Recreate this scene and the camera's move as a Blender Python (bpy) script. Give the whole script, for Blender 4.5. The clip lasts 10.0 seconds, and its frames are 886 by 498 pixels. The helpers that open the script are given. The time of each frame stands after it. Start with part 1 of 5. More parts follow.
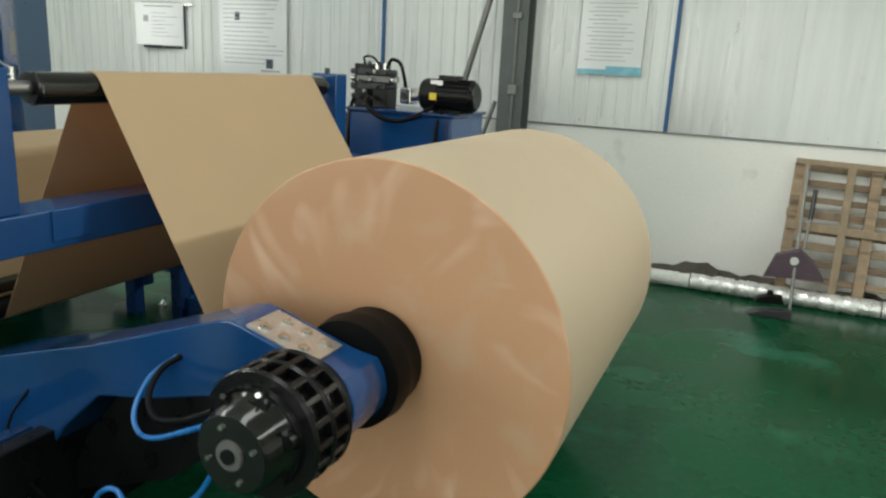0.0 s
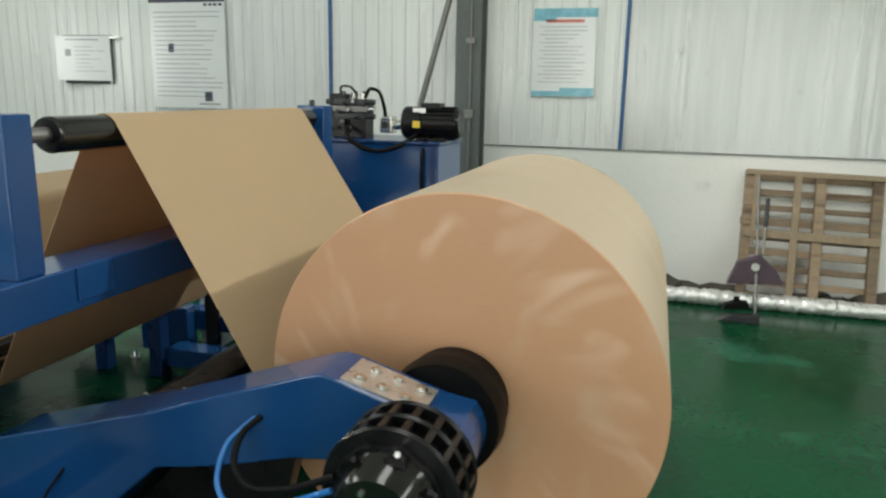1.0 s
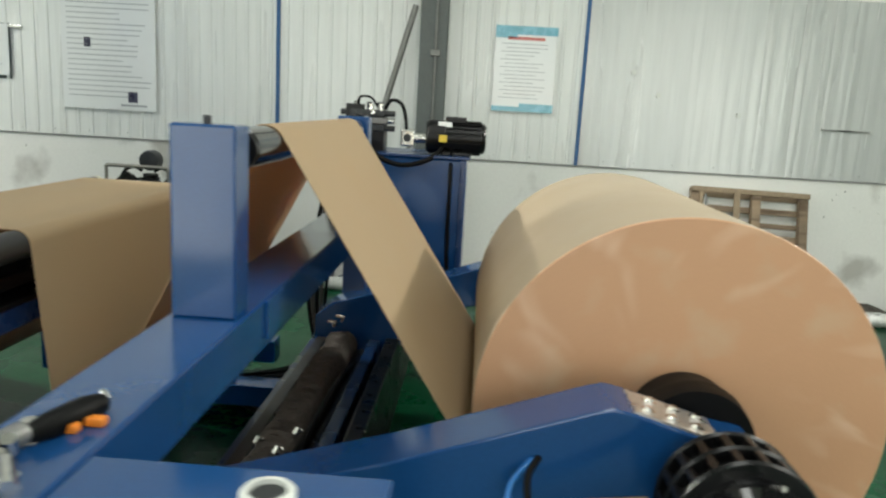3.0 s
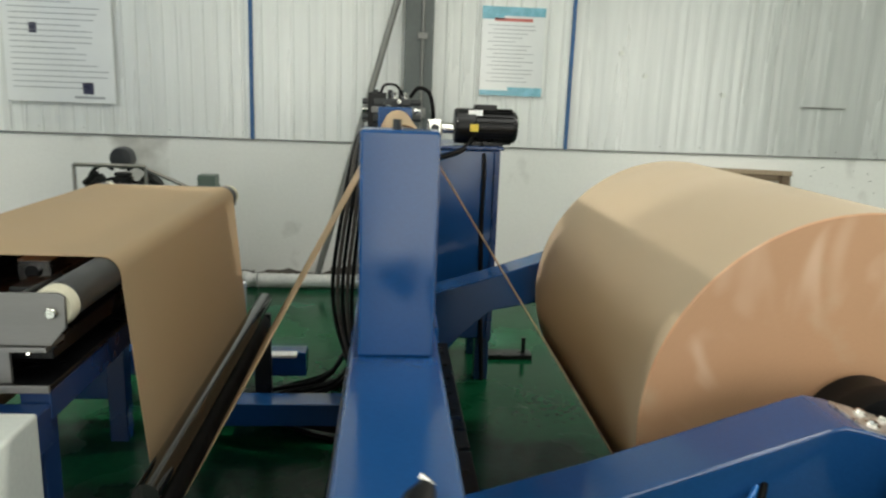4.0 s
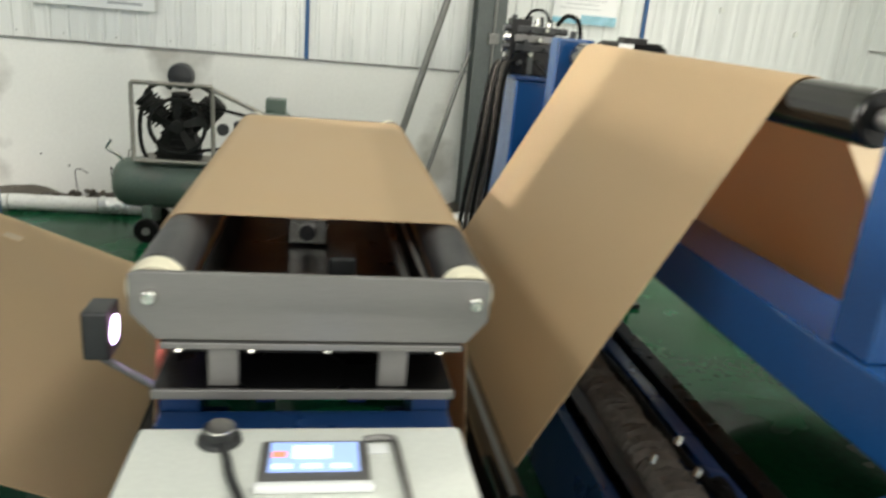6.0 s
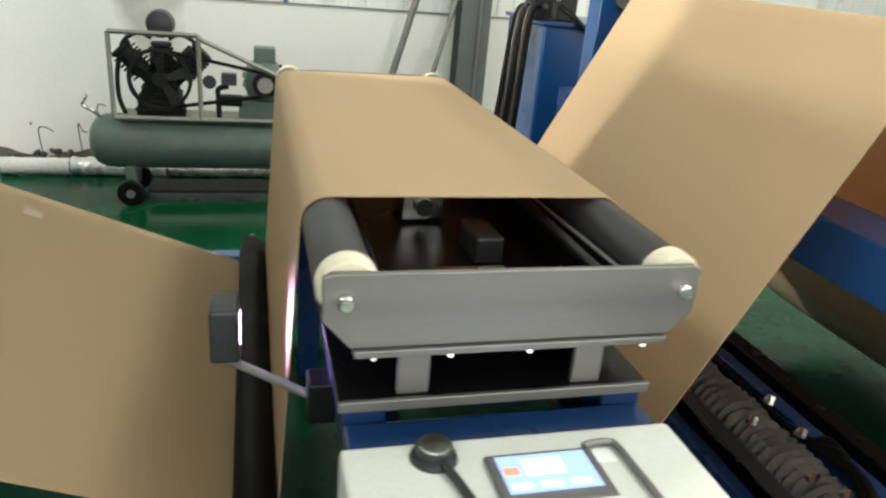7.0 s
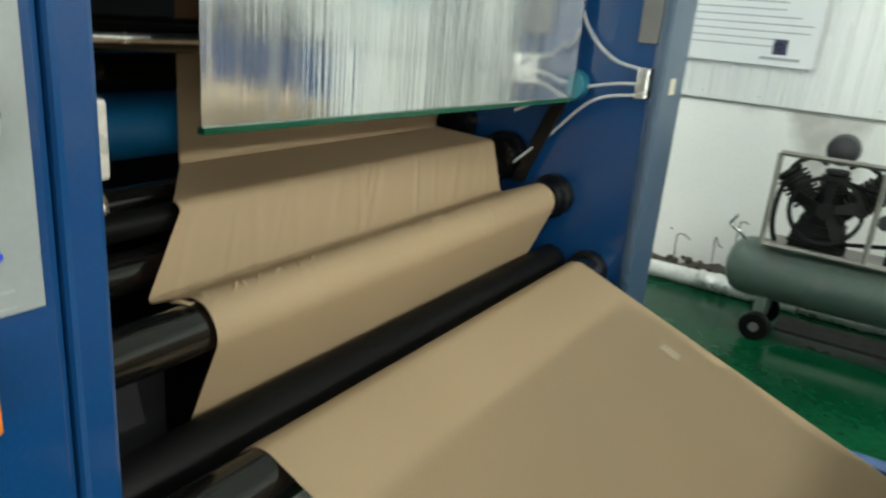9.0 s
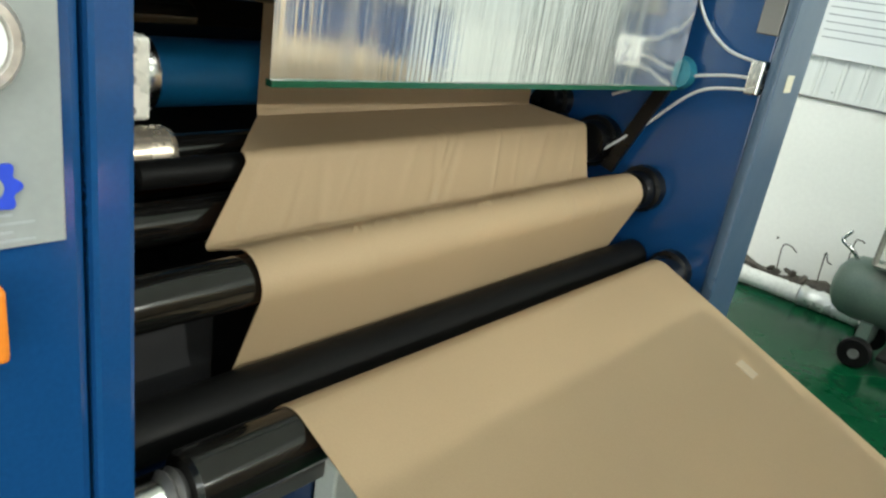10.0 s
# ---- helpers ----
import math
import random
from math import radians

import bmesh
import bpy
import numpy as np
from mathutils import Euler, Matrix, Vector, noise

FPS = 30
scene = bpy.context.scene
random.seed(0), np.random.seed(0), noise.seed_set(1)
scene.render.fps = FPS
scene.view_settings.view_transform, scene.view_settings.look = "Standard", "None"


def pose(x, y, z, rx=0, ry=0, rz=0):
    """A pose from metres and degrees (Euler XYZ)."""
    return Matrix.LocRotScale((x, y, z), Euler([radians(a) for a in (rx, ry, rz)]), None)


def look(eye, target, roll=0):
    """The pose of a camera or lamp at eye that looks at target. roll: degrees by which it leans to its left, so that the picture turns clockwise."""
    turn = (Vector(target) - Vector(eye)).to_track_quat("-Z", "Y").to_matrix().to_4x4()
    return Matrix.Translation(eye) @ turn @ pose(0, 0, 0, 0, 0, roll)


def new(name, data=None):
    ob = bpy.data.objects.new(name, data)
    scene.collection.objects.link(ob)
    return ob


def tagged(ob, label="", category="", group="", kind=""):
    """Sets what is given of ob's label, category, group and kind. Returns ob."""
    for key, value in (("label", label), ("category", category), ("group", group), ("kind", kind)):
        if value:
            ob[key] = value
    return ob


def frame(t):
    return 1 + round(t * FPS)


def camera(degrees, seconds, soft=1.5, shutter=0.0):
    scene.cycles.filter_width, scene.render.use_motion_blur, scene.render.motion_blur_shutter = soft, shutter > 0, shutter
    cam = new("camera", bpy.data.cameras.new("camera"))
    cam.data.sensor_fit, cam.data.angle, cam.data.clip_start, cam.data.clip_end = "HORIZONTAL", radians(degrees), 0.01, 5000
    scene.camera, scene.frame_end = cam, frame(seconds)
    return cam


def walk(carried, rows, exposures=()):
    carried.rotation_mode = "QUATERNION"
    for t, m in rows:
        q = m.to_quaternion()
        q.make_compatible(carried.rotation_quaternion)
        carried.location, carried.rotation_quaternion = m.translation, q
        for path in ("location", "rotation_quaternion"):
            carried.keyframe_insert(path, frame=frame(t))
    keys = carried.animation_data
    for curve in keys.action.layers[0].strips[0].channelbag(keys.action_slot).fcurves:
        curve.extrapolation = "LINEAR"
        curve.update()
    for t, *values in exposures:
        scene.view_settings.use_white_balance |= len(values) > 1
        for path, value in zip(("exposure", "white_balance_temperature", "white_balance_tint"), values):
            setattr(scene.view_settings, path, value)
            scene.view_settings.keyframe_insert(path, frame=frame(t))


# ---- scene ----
cam = camera(62.9, 10.0, soft=2.3, shutter=0.5)
PATH = [
    (0, (0.512, 0.345, 1.633), (-0.258, 2.125, 1.142), 3.0),
    (0.5, (0.300, 0.380, 1.625), (-0.401, 2.195, 1.164), 2.1),
    (1, (0.018, 0.242, 1.637), (-0.522, 2.121, 1.215), 1.1),
    (1.5, (-0.201, 0.22, 1.618), (-0.66, 2.128, 1.23), 1.9),
    (2, (-0.505, 0.325, 1.624), (-0.859, 2.235, 1.147), 0.8),
    (2.5, (-0.817, 0.16, 1.629), (-0.949, 2.11, 1.206), 3.1),
    (3, (-1.13, 0.146, 1.626), (-1.214, 2.107, 1.243), 3.3),
    (3.2, (-1.264, 0.188, 1.615), (-1.372, 2.145, 1.223), 0.9),
    (4.5, (-2.066, 0.458, 1.641), (-1.704, 2.38, 1.223), 4),
    (4.6, (-2.105, 0.472, 1.639), (-1.712, 2.395, 1.252), 3.8),
    (5, (-2.244, 0.626, 1.639), (-1.843, 2.537, 1.208), 2.2),
    (5.5, (-2.525, 0.753, 1.606), (-2.082, 2.642, 1.119), 4.3),
    (5.8, (-2.688, 0.765, 1.612), (-2.276, 2.641, 1.056), 4.9),
    (6, (-2.820, 0.812, 1.606), (-2.484, 2.685, 0.992), 5.2),
    (7.3, (-3.345, 1.100, 1.596), (-2.817, 2.872, 0.834), 5.1),
    (7.5, (-3.422, 1.142, 1.609), (-3.075, 2.959, 0.848), 5.2),
    (8, (-3.440, 1.320, 1.622), (-3.820, 3.161, 0.941), 5.8),
    (8.4, (-3.468, 1.440, 1.613), (-4.180, 3.192, 0.958), 4.4),
    (8.5, (-3.493, 1.453, 1.624), (-4.281, 3.181, 0.999), 4.5),
    (9, (-3.492, 1.517, 1.59), (-4.486, 3.138, 0.97), 5),
    (9.5, (-3.463, 1.622, 1.583), (-4.611, 3.078, 0.832), 10.2),
    (10, (-3.467, 1.608, 1.582), (-4.651, 3.054, 0.871), 9.2),
]
walk(cam, [(t, look(eye, target, roll)) for t, eye, target, roll in PATH],
     exposures=[(0.0, -0.60, 6550, 10), (1.0, -0.58, 6550, 11), (2.5, -0.50, 6550, 10), (4.5, -0.46, 6800, 13), (5.0, -0.46, 6850, 14), (5.5, -0.25, 6900, 15),
                (6.2, 0.0, 6900, 15), (7.3, 0.17, 6750, 12), (8.0, 0.12, 6500, 11), (8.5, 0.0, 6450, 10), (9.0, 0.02, 6450, 8), (9.6, 0.32, 6550, 10), (10.0, 0.34, 6500, 8)])

# ---------------------------------------------------------------- light
HALL_X0, HALL_X1, HALL_Y0, HALL_Y1, HALL_Z = -12.0, 11.0, -3.4, 6.70, 5.6

world = bpy.data.worlds.new("overcast_sky")
scene.world = world
world.use_nodes = True
wn = world.node_tree
sky = wn.nodes.new("ShaderNodeTexSky")
sky.sky_type, sky.sun_disc = "NISHITA", False
sky.sun_elevation, sky.sun_rotation = radians(40), radians(160)
wn.nodes["Background"].inputs[1].default_value = 0.12
wn.links.new(sky.outputs[0], wn.nodes["Background"].inputs[0])

sun = new("sun", bpy.data.lights.new("sun", "SUN"))
sun.data.energy, sun.data.angle, sun.data.color = 1.0, radians(12), (1.0, 0.96, 0.9)
sun.matrix_basis = look((0, 0, 10), (2.0, 6.0, 3.5))


def opening_light(name, centre, target, sx, sy, watts, colour=(0.955, 1.0, 0.93)):
    """The sky's light in one opening of the hall."""
    data = bpy.data.lights.new(name, "AREA")
    data.shape, data.size, data.size_y, data.energy, data.color = "RECTANGLE", sx, sy, watts, colour
    ob = new(name, data)
    ob.matrix_basis = look(centre, target)
    return ob


SOUTH_W, WEST_W, ROOF_W, FLOOD_W = 105, 120, 190, 1700
for xx, share in ((-4.75, 1.25), (-0.6, 1.0), (3.6, 1.0)):
    opening_light("door_light_south", (xx, HALL_Y0 + 0.05, 1.65), (xx, 0, 1.65), 2.8, 3.2, SOUTH_W * share)
opening_light("window_light_west", (HALL_X0 + 0.05, -1.5, 2.45), (0, -1.5, 2.45), 3.0, 1.9, WEST_W)
for xx, share in ((-7.0, 1.8), (-0.5, 1.0), (6.0, 1.2)):
    opening_light("roof_light", (xx, 0.9, HALL_Z - 0.05), (xx, 0.9, 0), 1.2, 6.2, ROOF_W * share)
# three unseen floodlights hung over the line; third added to light the roll
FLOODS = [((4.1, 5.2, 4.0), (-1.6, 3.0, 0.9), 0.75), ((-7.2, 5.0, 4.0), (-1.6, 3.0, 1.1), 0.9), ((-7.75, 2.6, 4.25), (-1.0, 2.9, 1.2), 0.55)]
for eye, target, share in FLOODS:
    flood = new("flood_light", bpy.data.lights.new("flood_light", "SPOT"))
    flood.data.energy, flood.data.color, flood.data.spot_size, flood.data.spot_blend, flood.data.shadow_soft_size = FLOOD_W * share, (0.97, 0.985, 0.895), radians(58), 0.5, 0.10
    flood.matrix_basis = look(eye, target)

# ---------------------------------------------------------------- materials


def material(name, colour, rough=0.5, metal=0.0, vary=0.12, scale=6.0, fine=90.0, bump=0.05, coat=0.0, stretch=(1, 1, 1),
             second=None, amount=0.0, patch=2.0, rough_vary=0.08, spec=0.5, random=0.0):
    """A surface with broad and fine variation; second: a colour of stains or wear in patches."""
    m = bpy.data.materials.new(name)
    m.use_nodes = True
    nt = m.node_tree
    n, l = nt.nodes, nt.links
    b = n["Principled BSDF"]
    co = n.new("ShaderNodeTexCoord")
    mp = n.new("ShaderNodeMapping")
    mp.inputs["Scale"].default_value = stretch
    l.new(co.outputs["Object"], mp.inputs[0])

    def tex(s, d=4.0):
        t = n.new("ShaderNodeTexNoise")
        t.inputs["Scale"].default_value, t.inputs["Detail"].default_value = s, d
        l.new(mp.outputs[0], t.inputs["Vector"])
        return t

    a, f = tex(scale), tex(fine, 2.0)
    mix = n.new("ShaderNodeMath")
    mix.operation = "ADD"
    l.new(a.outputs[0], mix.inputs[0])
    l.new(f.outputs[0], mix.inputs[1])
    rng = n.new("ShaderNodeMapRange")
    rng.inputs[1].default_value, rng.inputs[2].default_value = 0.7, 1.3
    rng.inputs[3].default_value, rng.inputs[4].default_value = 1 - vary, 1 + vary
    l.new(mix.outputs[0], rng.inputs[0])
    last = rng.outputs[0]
    if random:
        oi = n.new("ShaderNodeObjectInfo")
        rr = n.new("ShaderNodeMapRange")
        rr.inputs[3].default_value, rr.inputs[4].default_value = 1 - random, 1 + random
        l.new(oi.outputs["Random"], rr.inputs[0])
        mu = n.new("ShaderNodeMath")
        mu.operation = "MULTIPLY"
        l.new(last, mu.inputs[0])
        l.new(rr.outputs[0], mu.inputs[1])
        last = mu.outputs[0]
    hsv = n.new("ShaderNodeHueSaturation")
    hsv.inputs["Color"].default_value = (*colour, 1)
    l.new(last, hsv.inputs["Value"])
    out = hsv.outputs[0]
    if second:
        p = tex(patch, 6.0)
        ramp = n.new("ShaderNodeMapRange")
        ramp.inputs[1].default_value, ramp.inputs[2].default_value = 0.62 - amount * 0.3, 0.72 - amount * 0.2
        l.new(p.outputs[0], ramp.inputs[0])
        mx = n.new("ShaderNodeMixRGB")
        l.new(ramp.outputs[0], mx.inputs[0])
        l.new(out, mx.inputs[1])
        mx.inputs[2].default_value = (*second, 1)
        out = mx.outputs[0]
    l.new(out, b.inputs["Base Color"])
    rg = n.new("ShaderNodeMapRange")
    rg.inputs[1].default_value, rg.inputs[2].default_value = 0.3, 0.7
    rg.inputs[3].default_value, rg.inputs[4].default_value = max(0.02, rough - rough_vary), min(1, rough + rough_vary)
    l.new(a.outputs[0], rg.inputs[0])
    l.new(rg.outputs[0], b.inputs["Roughness"])
    b.inputs["Metallic"].default_value = metal
    b.inputs["Coat Weight"].default_value = coat
    b.inputs["Coat Roughness"].default_value = 0.12
    b.inputs["Specular IOR Level"].default_value = spec
    if bump:
        bp = n.new("ShaderNodeBump")
        bp.inputs["Strength"].default_value, bp.inputs["Distance"].default_value = bump, 0.01
        l.new(mix.outputs[0], bp.inputs["Height"])
        l.new(bp.outputs[0], b.inputs["Normal"])
    return m


def glowing(name, colour, strength):
    m = bpy.data.materials.new(name)
    m.use_nodes = True
    b = m.node_tree.nodes["Principled BSDF"]
    b.inputs["Base Color"].default_value = (*colour, 1)
    b.inputs["Emission Color"].default_value = (*colour, 1)
    b.inputs["Emission Strength"].default_value = strength
    return m


KRAFT = material("kraft_paper", (0.41, 0.325, 0.225), 0.5, vary=0.05, scale=3.0, fine=260.0, bump=0.03, spec=0.45)
WEB = material("thin_kraft_paper", (0.455, 0.340, 0.208), 0.6, vary=0.05, scale=3.0, fine=260.0, bump=0.03, spec=0.35)


def let_light_through(m, colour, share):
    """Thin sheet: part of the light that falls on one side leaves by the other."""
    n, l = m.node_tree.nodes, m.node_tree.links
    glow, mix = n.new("ShaderNodeBsdfTranslucent"), n.new("ShaderNodeMixShader")
    glow.inputs[0].default_value = (*colour, 1)
    mix.inputs[0].default_value = share
    l.new(n["Principled BSDF"].outputs[0], mix.inputs[1])
    l.new(glow.outputs[0], mix.inputs[2])
    l.new(mix.outputs[0], n["Material Output"].inputs[0])


let_light_through(WEB, (0.85, 0.50, 0.28), 0.24)
ROLL_FACE = material("roll_end_grain", (0.53, 0.295, 0.165), 0.45, vary=0.05, scale=2.5, fine=160.0, bump=0.03, stretch=(1, 0.3, 1),
                     second=(0.53, 0.335, 0.205), amount=0.2, patch=5.0, spec=0.4)


def scuff_radially(m, colour, share):
    """Pale creases and scuffs that run outwards on the rim of a turned face."""
    n, l = m.node_tree.nodes, m.node_tree.links
    b = n["Principled BSDF"]
    co, sep, join = n.new("ShaderNodeTexCoord"), n.new("ShaderNodeSeparateXYZ"), n.new("ShaderNodeCombineXYZ")
    l.new(co.outputs["Object"], sep.inputs[0])

    def maths(op, a, c):
        t = n.new("ShaderNodeMath")
        t.operation = op
        for slot, v in zip(t.inputs, (a, c)):
            if isinstance(v, (int, float)):
                slot.default_value = v
            else:
                l.new(v, slot)
        return t.outputs[0]

    x, z = sep.outputs[0], sep.outputs[2]
    far = maths("SQRT", maths("ADD", maths("MULTIPLY", x, x), maths("MULTIPLY", z, z)), 0.0)
    turn = maths("ARCTAN2", z, x)
    l.new(maths("ADD", maths("MULTIPLY", turn, 3.1), maths("MULTIPLY", far, 2.6)), join.inputs[0])
    l.new(maths("MULTIPLY", far, 2.6), join.inputs[1])
    tex = n.new("ShaderNodeTexNoise")
    tex.inputs["Scale"].default_value, tex.inputs["Detail"].default_value, tex.inputs["Distortion"].default_value = 1.35, 1.5, 0.7
    l.new(join.outputs[0], tex.inputs["Vector"])
    pick, rim = n.new("ShaderNodeMapRange"), n.new("ShaderNodeMapRange")
    pick.inputs[1].default_value, pick.inputs[2].default_value = 0.56, 0.78
    rim.inputs[1].default_value, rim.inputs[2].default_value = 0.30, 0.52
    l.new(tex.outputs[0], pick.inputs[0])
    l.new(far, rim.inputs[0])
    mix = n.new("ShaderNodeMixRGB")
    l.new(maths("MULTIPLY", maths("MULTIPLY", pick.outputs[0], rim.outputs[0]), share), mix.inputs[0])
    l.new(b.inputs["Base Color"].links[0].from_socket, mix.inputs[1])
    mix.inputs[2].default_value = (*colour, 1)
    l.new(mix.outputs[0], b.inputs["Base Color"])


scuff_radially(ROLL_FACE, (0.72, 0.50, 0.36), 0.7)
BLUE = material("blue_machine_paint", (0.007, 0.053, 0.172), 0.15, vary=0.08, scale=3.0, fine=150.0, bump=0.012, coat=0.25)
# darker, rougher tone of the machine blue for legs, rails, lids, low panels
BLUE_DARK = material("darker_machine_blue", (0.008, 0.033, 0.11), 0.28, vary=0.1, scale=3.0, fine=150.0, bump=0.012, coat=0.2)
GREY_BLUE = material("grey_blue_edge_paint", (0.05, 0.09, 0.15), 0.32, vary=0.08, scale=4.0, bump=0.02)
BLACK = material("black_steel", (0.0045, 0.0045, 0.005), 0.32, vary=0.25, scale=8.0, bump=0.03, spec=0.3)
BLACK_RUBBER = material("black_rubber", (0.005, 0.005, 0.005), 0.5, vary=0.15, scale=8.0, bump=0.02, spec=0.1)
ROLLER_GREY = material("dark_anodised_roller", (0.035, 0.035, 0.037), 0.4, metal=0.2, vary=0.1, scale=6.0, fine=200.0, bump=0.01)
CHROME_BLACK = material("polished_black_roller", (0.007, 0.0066, 0.006), 0.12, metal=0.1, vary=0.1, scale=5.0, bump=0.006, coat=0.4)
STEEL = material("brushed_steel", (0.20, 0.195, 0.19), 0.45, metal=0.7, vary=0.1, scale=4.0, fine=240.0, bump=0.02, stretch=(0.12, 1, 6))
BRIGHT_STEEL = material("bright_zinc_steel", (0.72, 0.71, 0.68), 0.22, metal=1.0, vary=0.12, scale=14.0, bump=0.03)
ALU_PLATE = material("worn_aluminium_plate", (0.62, 0.58, 0.54), 0.34, metal=0.75, vary=0.15, scale=18.0, bump=0.04)
CREAM = material("cream_plastic", (0.66, 0.62, 0.48), 0.45, vary=0.08, scale=10.0, bump=0.02)
CABINET = material("pale_grey_enamel", (0.62, 0.64, 0.60), 0.35, vary=0.05, scale=4.0, bump=0.02)
DARK_PLASTIC = material("dark_plastic", (0.02, 0.022, 0.024), 0.4, vary=0.15, scale=20.0, bump=0.02)
FLOOR = material("green_epoxy_floor", (0.002, 0.052, 0.020), 0.24, vary=0.25, scale=1.6, fine=25.0, bump=0.02, spec=0.12,
                 second=(0.02, 0.12, 0.07), amount=0.2, patch=1.1, rough_vary=0.14)
PLASTER = material("white_painted_plaster", (0.84, 0.84, 0.80), 0.75, vary=0.03, scale=1.8, fine=40.0, bump=0.02,
                   second=(0.50, 0.49, 0.45), amount=0.12, patch=1.4)
SHEET = material("grey_white_steel_sheet", (0.77, 0.79, 0.77), 0.30, metal=0.08, vary=0.05, scale=4.0, fine=22.0, bump=0.22, stretch=(1, 1, 0.06), random=0.05)
SHEET_B = material("silver_steel_sheet", (0.62, 0.64, 0.63), 0.30, metal=0.2, vary=0.07, scale=3.0, fine=16.0, bump=0.32, stretch=(1, 1, 0.07), random=0.05)
SEAM_BLUE = material("blue_joint_strip", (0.02, 0.10, 0.26), 0.5, vary=0.2, scale=6.0)
COLUMN = material("grey_painted_steel_column", (0.11, 0.125, 0.12), 0.5, vary=0.15, scale=5.0, bump=0.04)
PIPE_GREY = material("weathered_steel_tube", (0.22, 0.22, 0.21), 0.42, metal=0.5, vary=0.2, scale=9.0, bump=0.03)
WOOD = material("raw_pallet_wood", (0.26, 0.19, 0.125), 0.75, vary=0.3, scale=5.0, fine=60.0, bump=0.2, stretch=(0.6, 6, 6),
                second=(0.12, 0.08, 0.05), amount=0.25, patch=3.0, random=0.3)
WOOD_UP = material("pale_pallet_wood", (0.31, 0.235, 0.155), 0.75, vary=0.25, scale=5.0, fine=60.0, bump=0.2, stretch=(6, 6, 0.6), random=0.25)
FOIL = material("crumpled_foil_wrap", (0.78, 0.78, 0.76), 0.3, metal=0.55, vary=0.1, scale=14.0, fine=40.0, bump=0.6)
WRAP = material("white_wrapped_pipe", (0.72, 0.72, 0.69), 0.5, vary=0.12, scale=8.0, fine=50.0, bump=0.3)
DIRT = material("rubble_dust", (0.085, 0.075, 0.062), 0.9, vary=0.45, scale=9.0, bump=0.4)
GREEN_TANK = material("grey_green_tank_paint", (0.085, 0.125, 0.10), 0.42, vary=0.14, scale=4.0, bump=0.04,
                      second=(0.13, 0.14, 0.12), amount=0.2, patch=5.0)
OILY = material("oily_cast_iron", (0.013, 0.014, 0.0125), 0.6, spec=0.2, vary=0.4, scale=14.0, bump=0.2)
OILY_DARK = material("dark_oiled_steel", (0.02, 0.02, 0.02), 0.4, metal=0.4, vary=0.3, scale=20.0)
GUARD = material("dull_guard_wire", (0.30, 0.29, 0.26), 0.45, metal=0.6, vary=0.2, scale=12.0)
CANVAS = material("dusty_bellows_cloth", (0.080, 0.068, 0.060), 0.8, vary=0.35, scale=14.0, bump=0.3)
PAPER_WHITE = material("laminated_white_board", (0.80, 0.82, 0.82), 0.14, vary=0.02, scale=5.0, bump=0.03, coat=0.6)
PRINT_GREY = material("grey_print", (0.34, 0.36, 0.38), 0.3, vary=0.1, coat=0.4)
PRINT_NAVY = material("navy_print", (0.05, 0.05, 0.09), 0.3, vary=0.1, coat=0.4)
PRINT_CYAN = material("cyan_print", (0.18, 0.48, 0.60), 0.25, vary=0.15, scale=12.0, coat=0.5)
PRINT_RED = material("red_print", (0.6, 0.16, 0.14), 0.3, vary=0.1, coat=0.4)
YELLOW = material("yellow_print", (0.72, 0.52, 0.05), 0.4, vary=0.1)
ROYAL = material("royal_blue_print", (0.02, 0.06, 0.55), 0.4, vary=0.1)
ORANGE = material("orange_plastic", (0.75, 0.22, 0.02), 0.4, vary=0.1)
BLUE_HOSE = material("bright_blue_hose", (0.012, 0.15, 0.45), 0.3, vary=0.1, coat=0.3)
PALE_HOSE = material("translucent_air_hose", (0.50, 0.52, 0.54), 0.3, vary=0.1, coat=0.3)
BLUE_RUBBER = material("blue_rubber_sleeve", (0.006, 0.15, 0.36), 0.45, vary=0.06, scale=5.0, bump=0.01)
PURPLE = material("dusty_purple_plastic", (0.085, 0.055, 0.075), 0.5, vary=0.25, scale=10.0)
TEAL = material("teal_plastic", (0.02, 0.17, 0.24), 0.4, vary=0.1)
GLASS_GREEN = material("green_acrylic_edge", (0.008, 0.075, 0.04), 0.15, vary=0.1)
HOSE_BRAID = material("wrapped_hydraulic_hose", (0.045, 0.038, 0.032), 0.5, metal=0.2, vary=0.5, scale=60.0, bump=0.3)
FILM = material("silver_wrinkled_film", (0.88, 0.90, 0.89), 0.12, metal=0.92, vary=0.06, scale=5.0, fine=20.0, bump=0.06, stretch=(1, 5.0, 0.10), rough_vary=0.07)
CARD = material("grey_printed_card", (0.29, 0.31, 0.305), 0.5, vary=0.05, scale=4.0, bump=0.02)
# pale tone that stands for a spot of light on the web
LIT_SPOT = material("painted_light_spot", (0.52, 0.40, 0.27), 0.5, vary=0.05)
BRASS = material("worn_brass", (0.74, 0.64, 0.52), 0.28, metal=0.8, vary=0.12, scale=16.0, bump=0.03)
PALE_METAL = material("pale_cast_metal", (0.66, 0.64, 0.58), 0.3, metal=0.25, vary=0.1, scale=20.0, bump=0.03)
SCREEN = glowing("lit_touch_screen", (0.30, 0.45, 0.85), 0.75)
SCREEN_RED = glowing("lit_red_tile", (0.9, 0.25, 0.15), 0.9)
SCREEN_WHITE = glowing("lit_white_tile", (0.75, 0.88, 1.0), 0.7)
FLOOD_FACE = glowing("lit_flood_lens", (1.0, 0.96, 0.88), 12.0)
VIOLET = glowing("violet_lamp_face", (0.72, 0.60, 1.0), 9.0)

# ---------------------------------------------------------------- mesh helpers


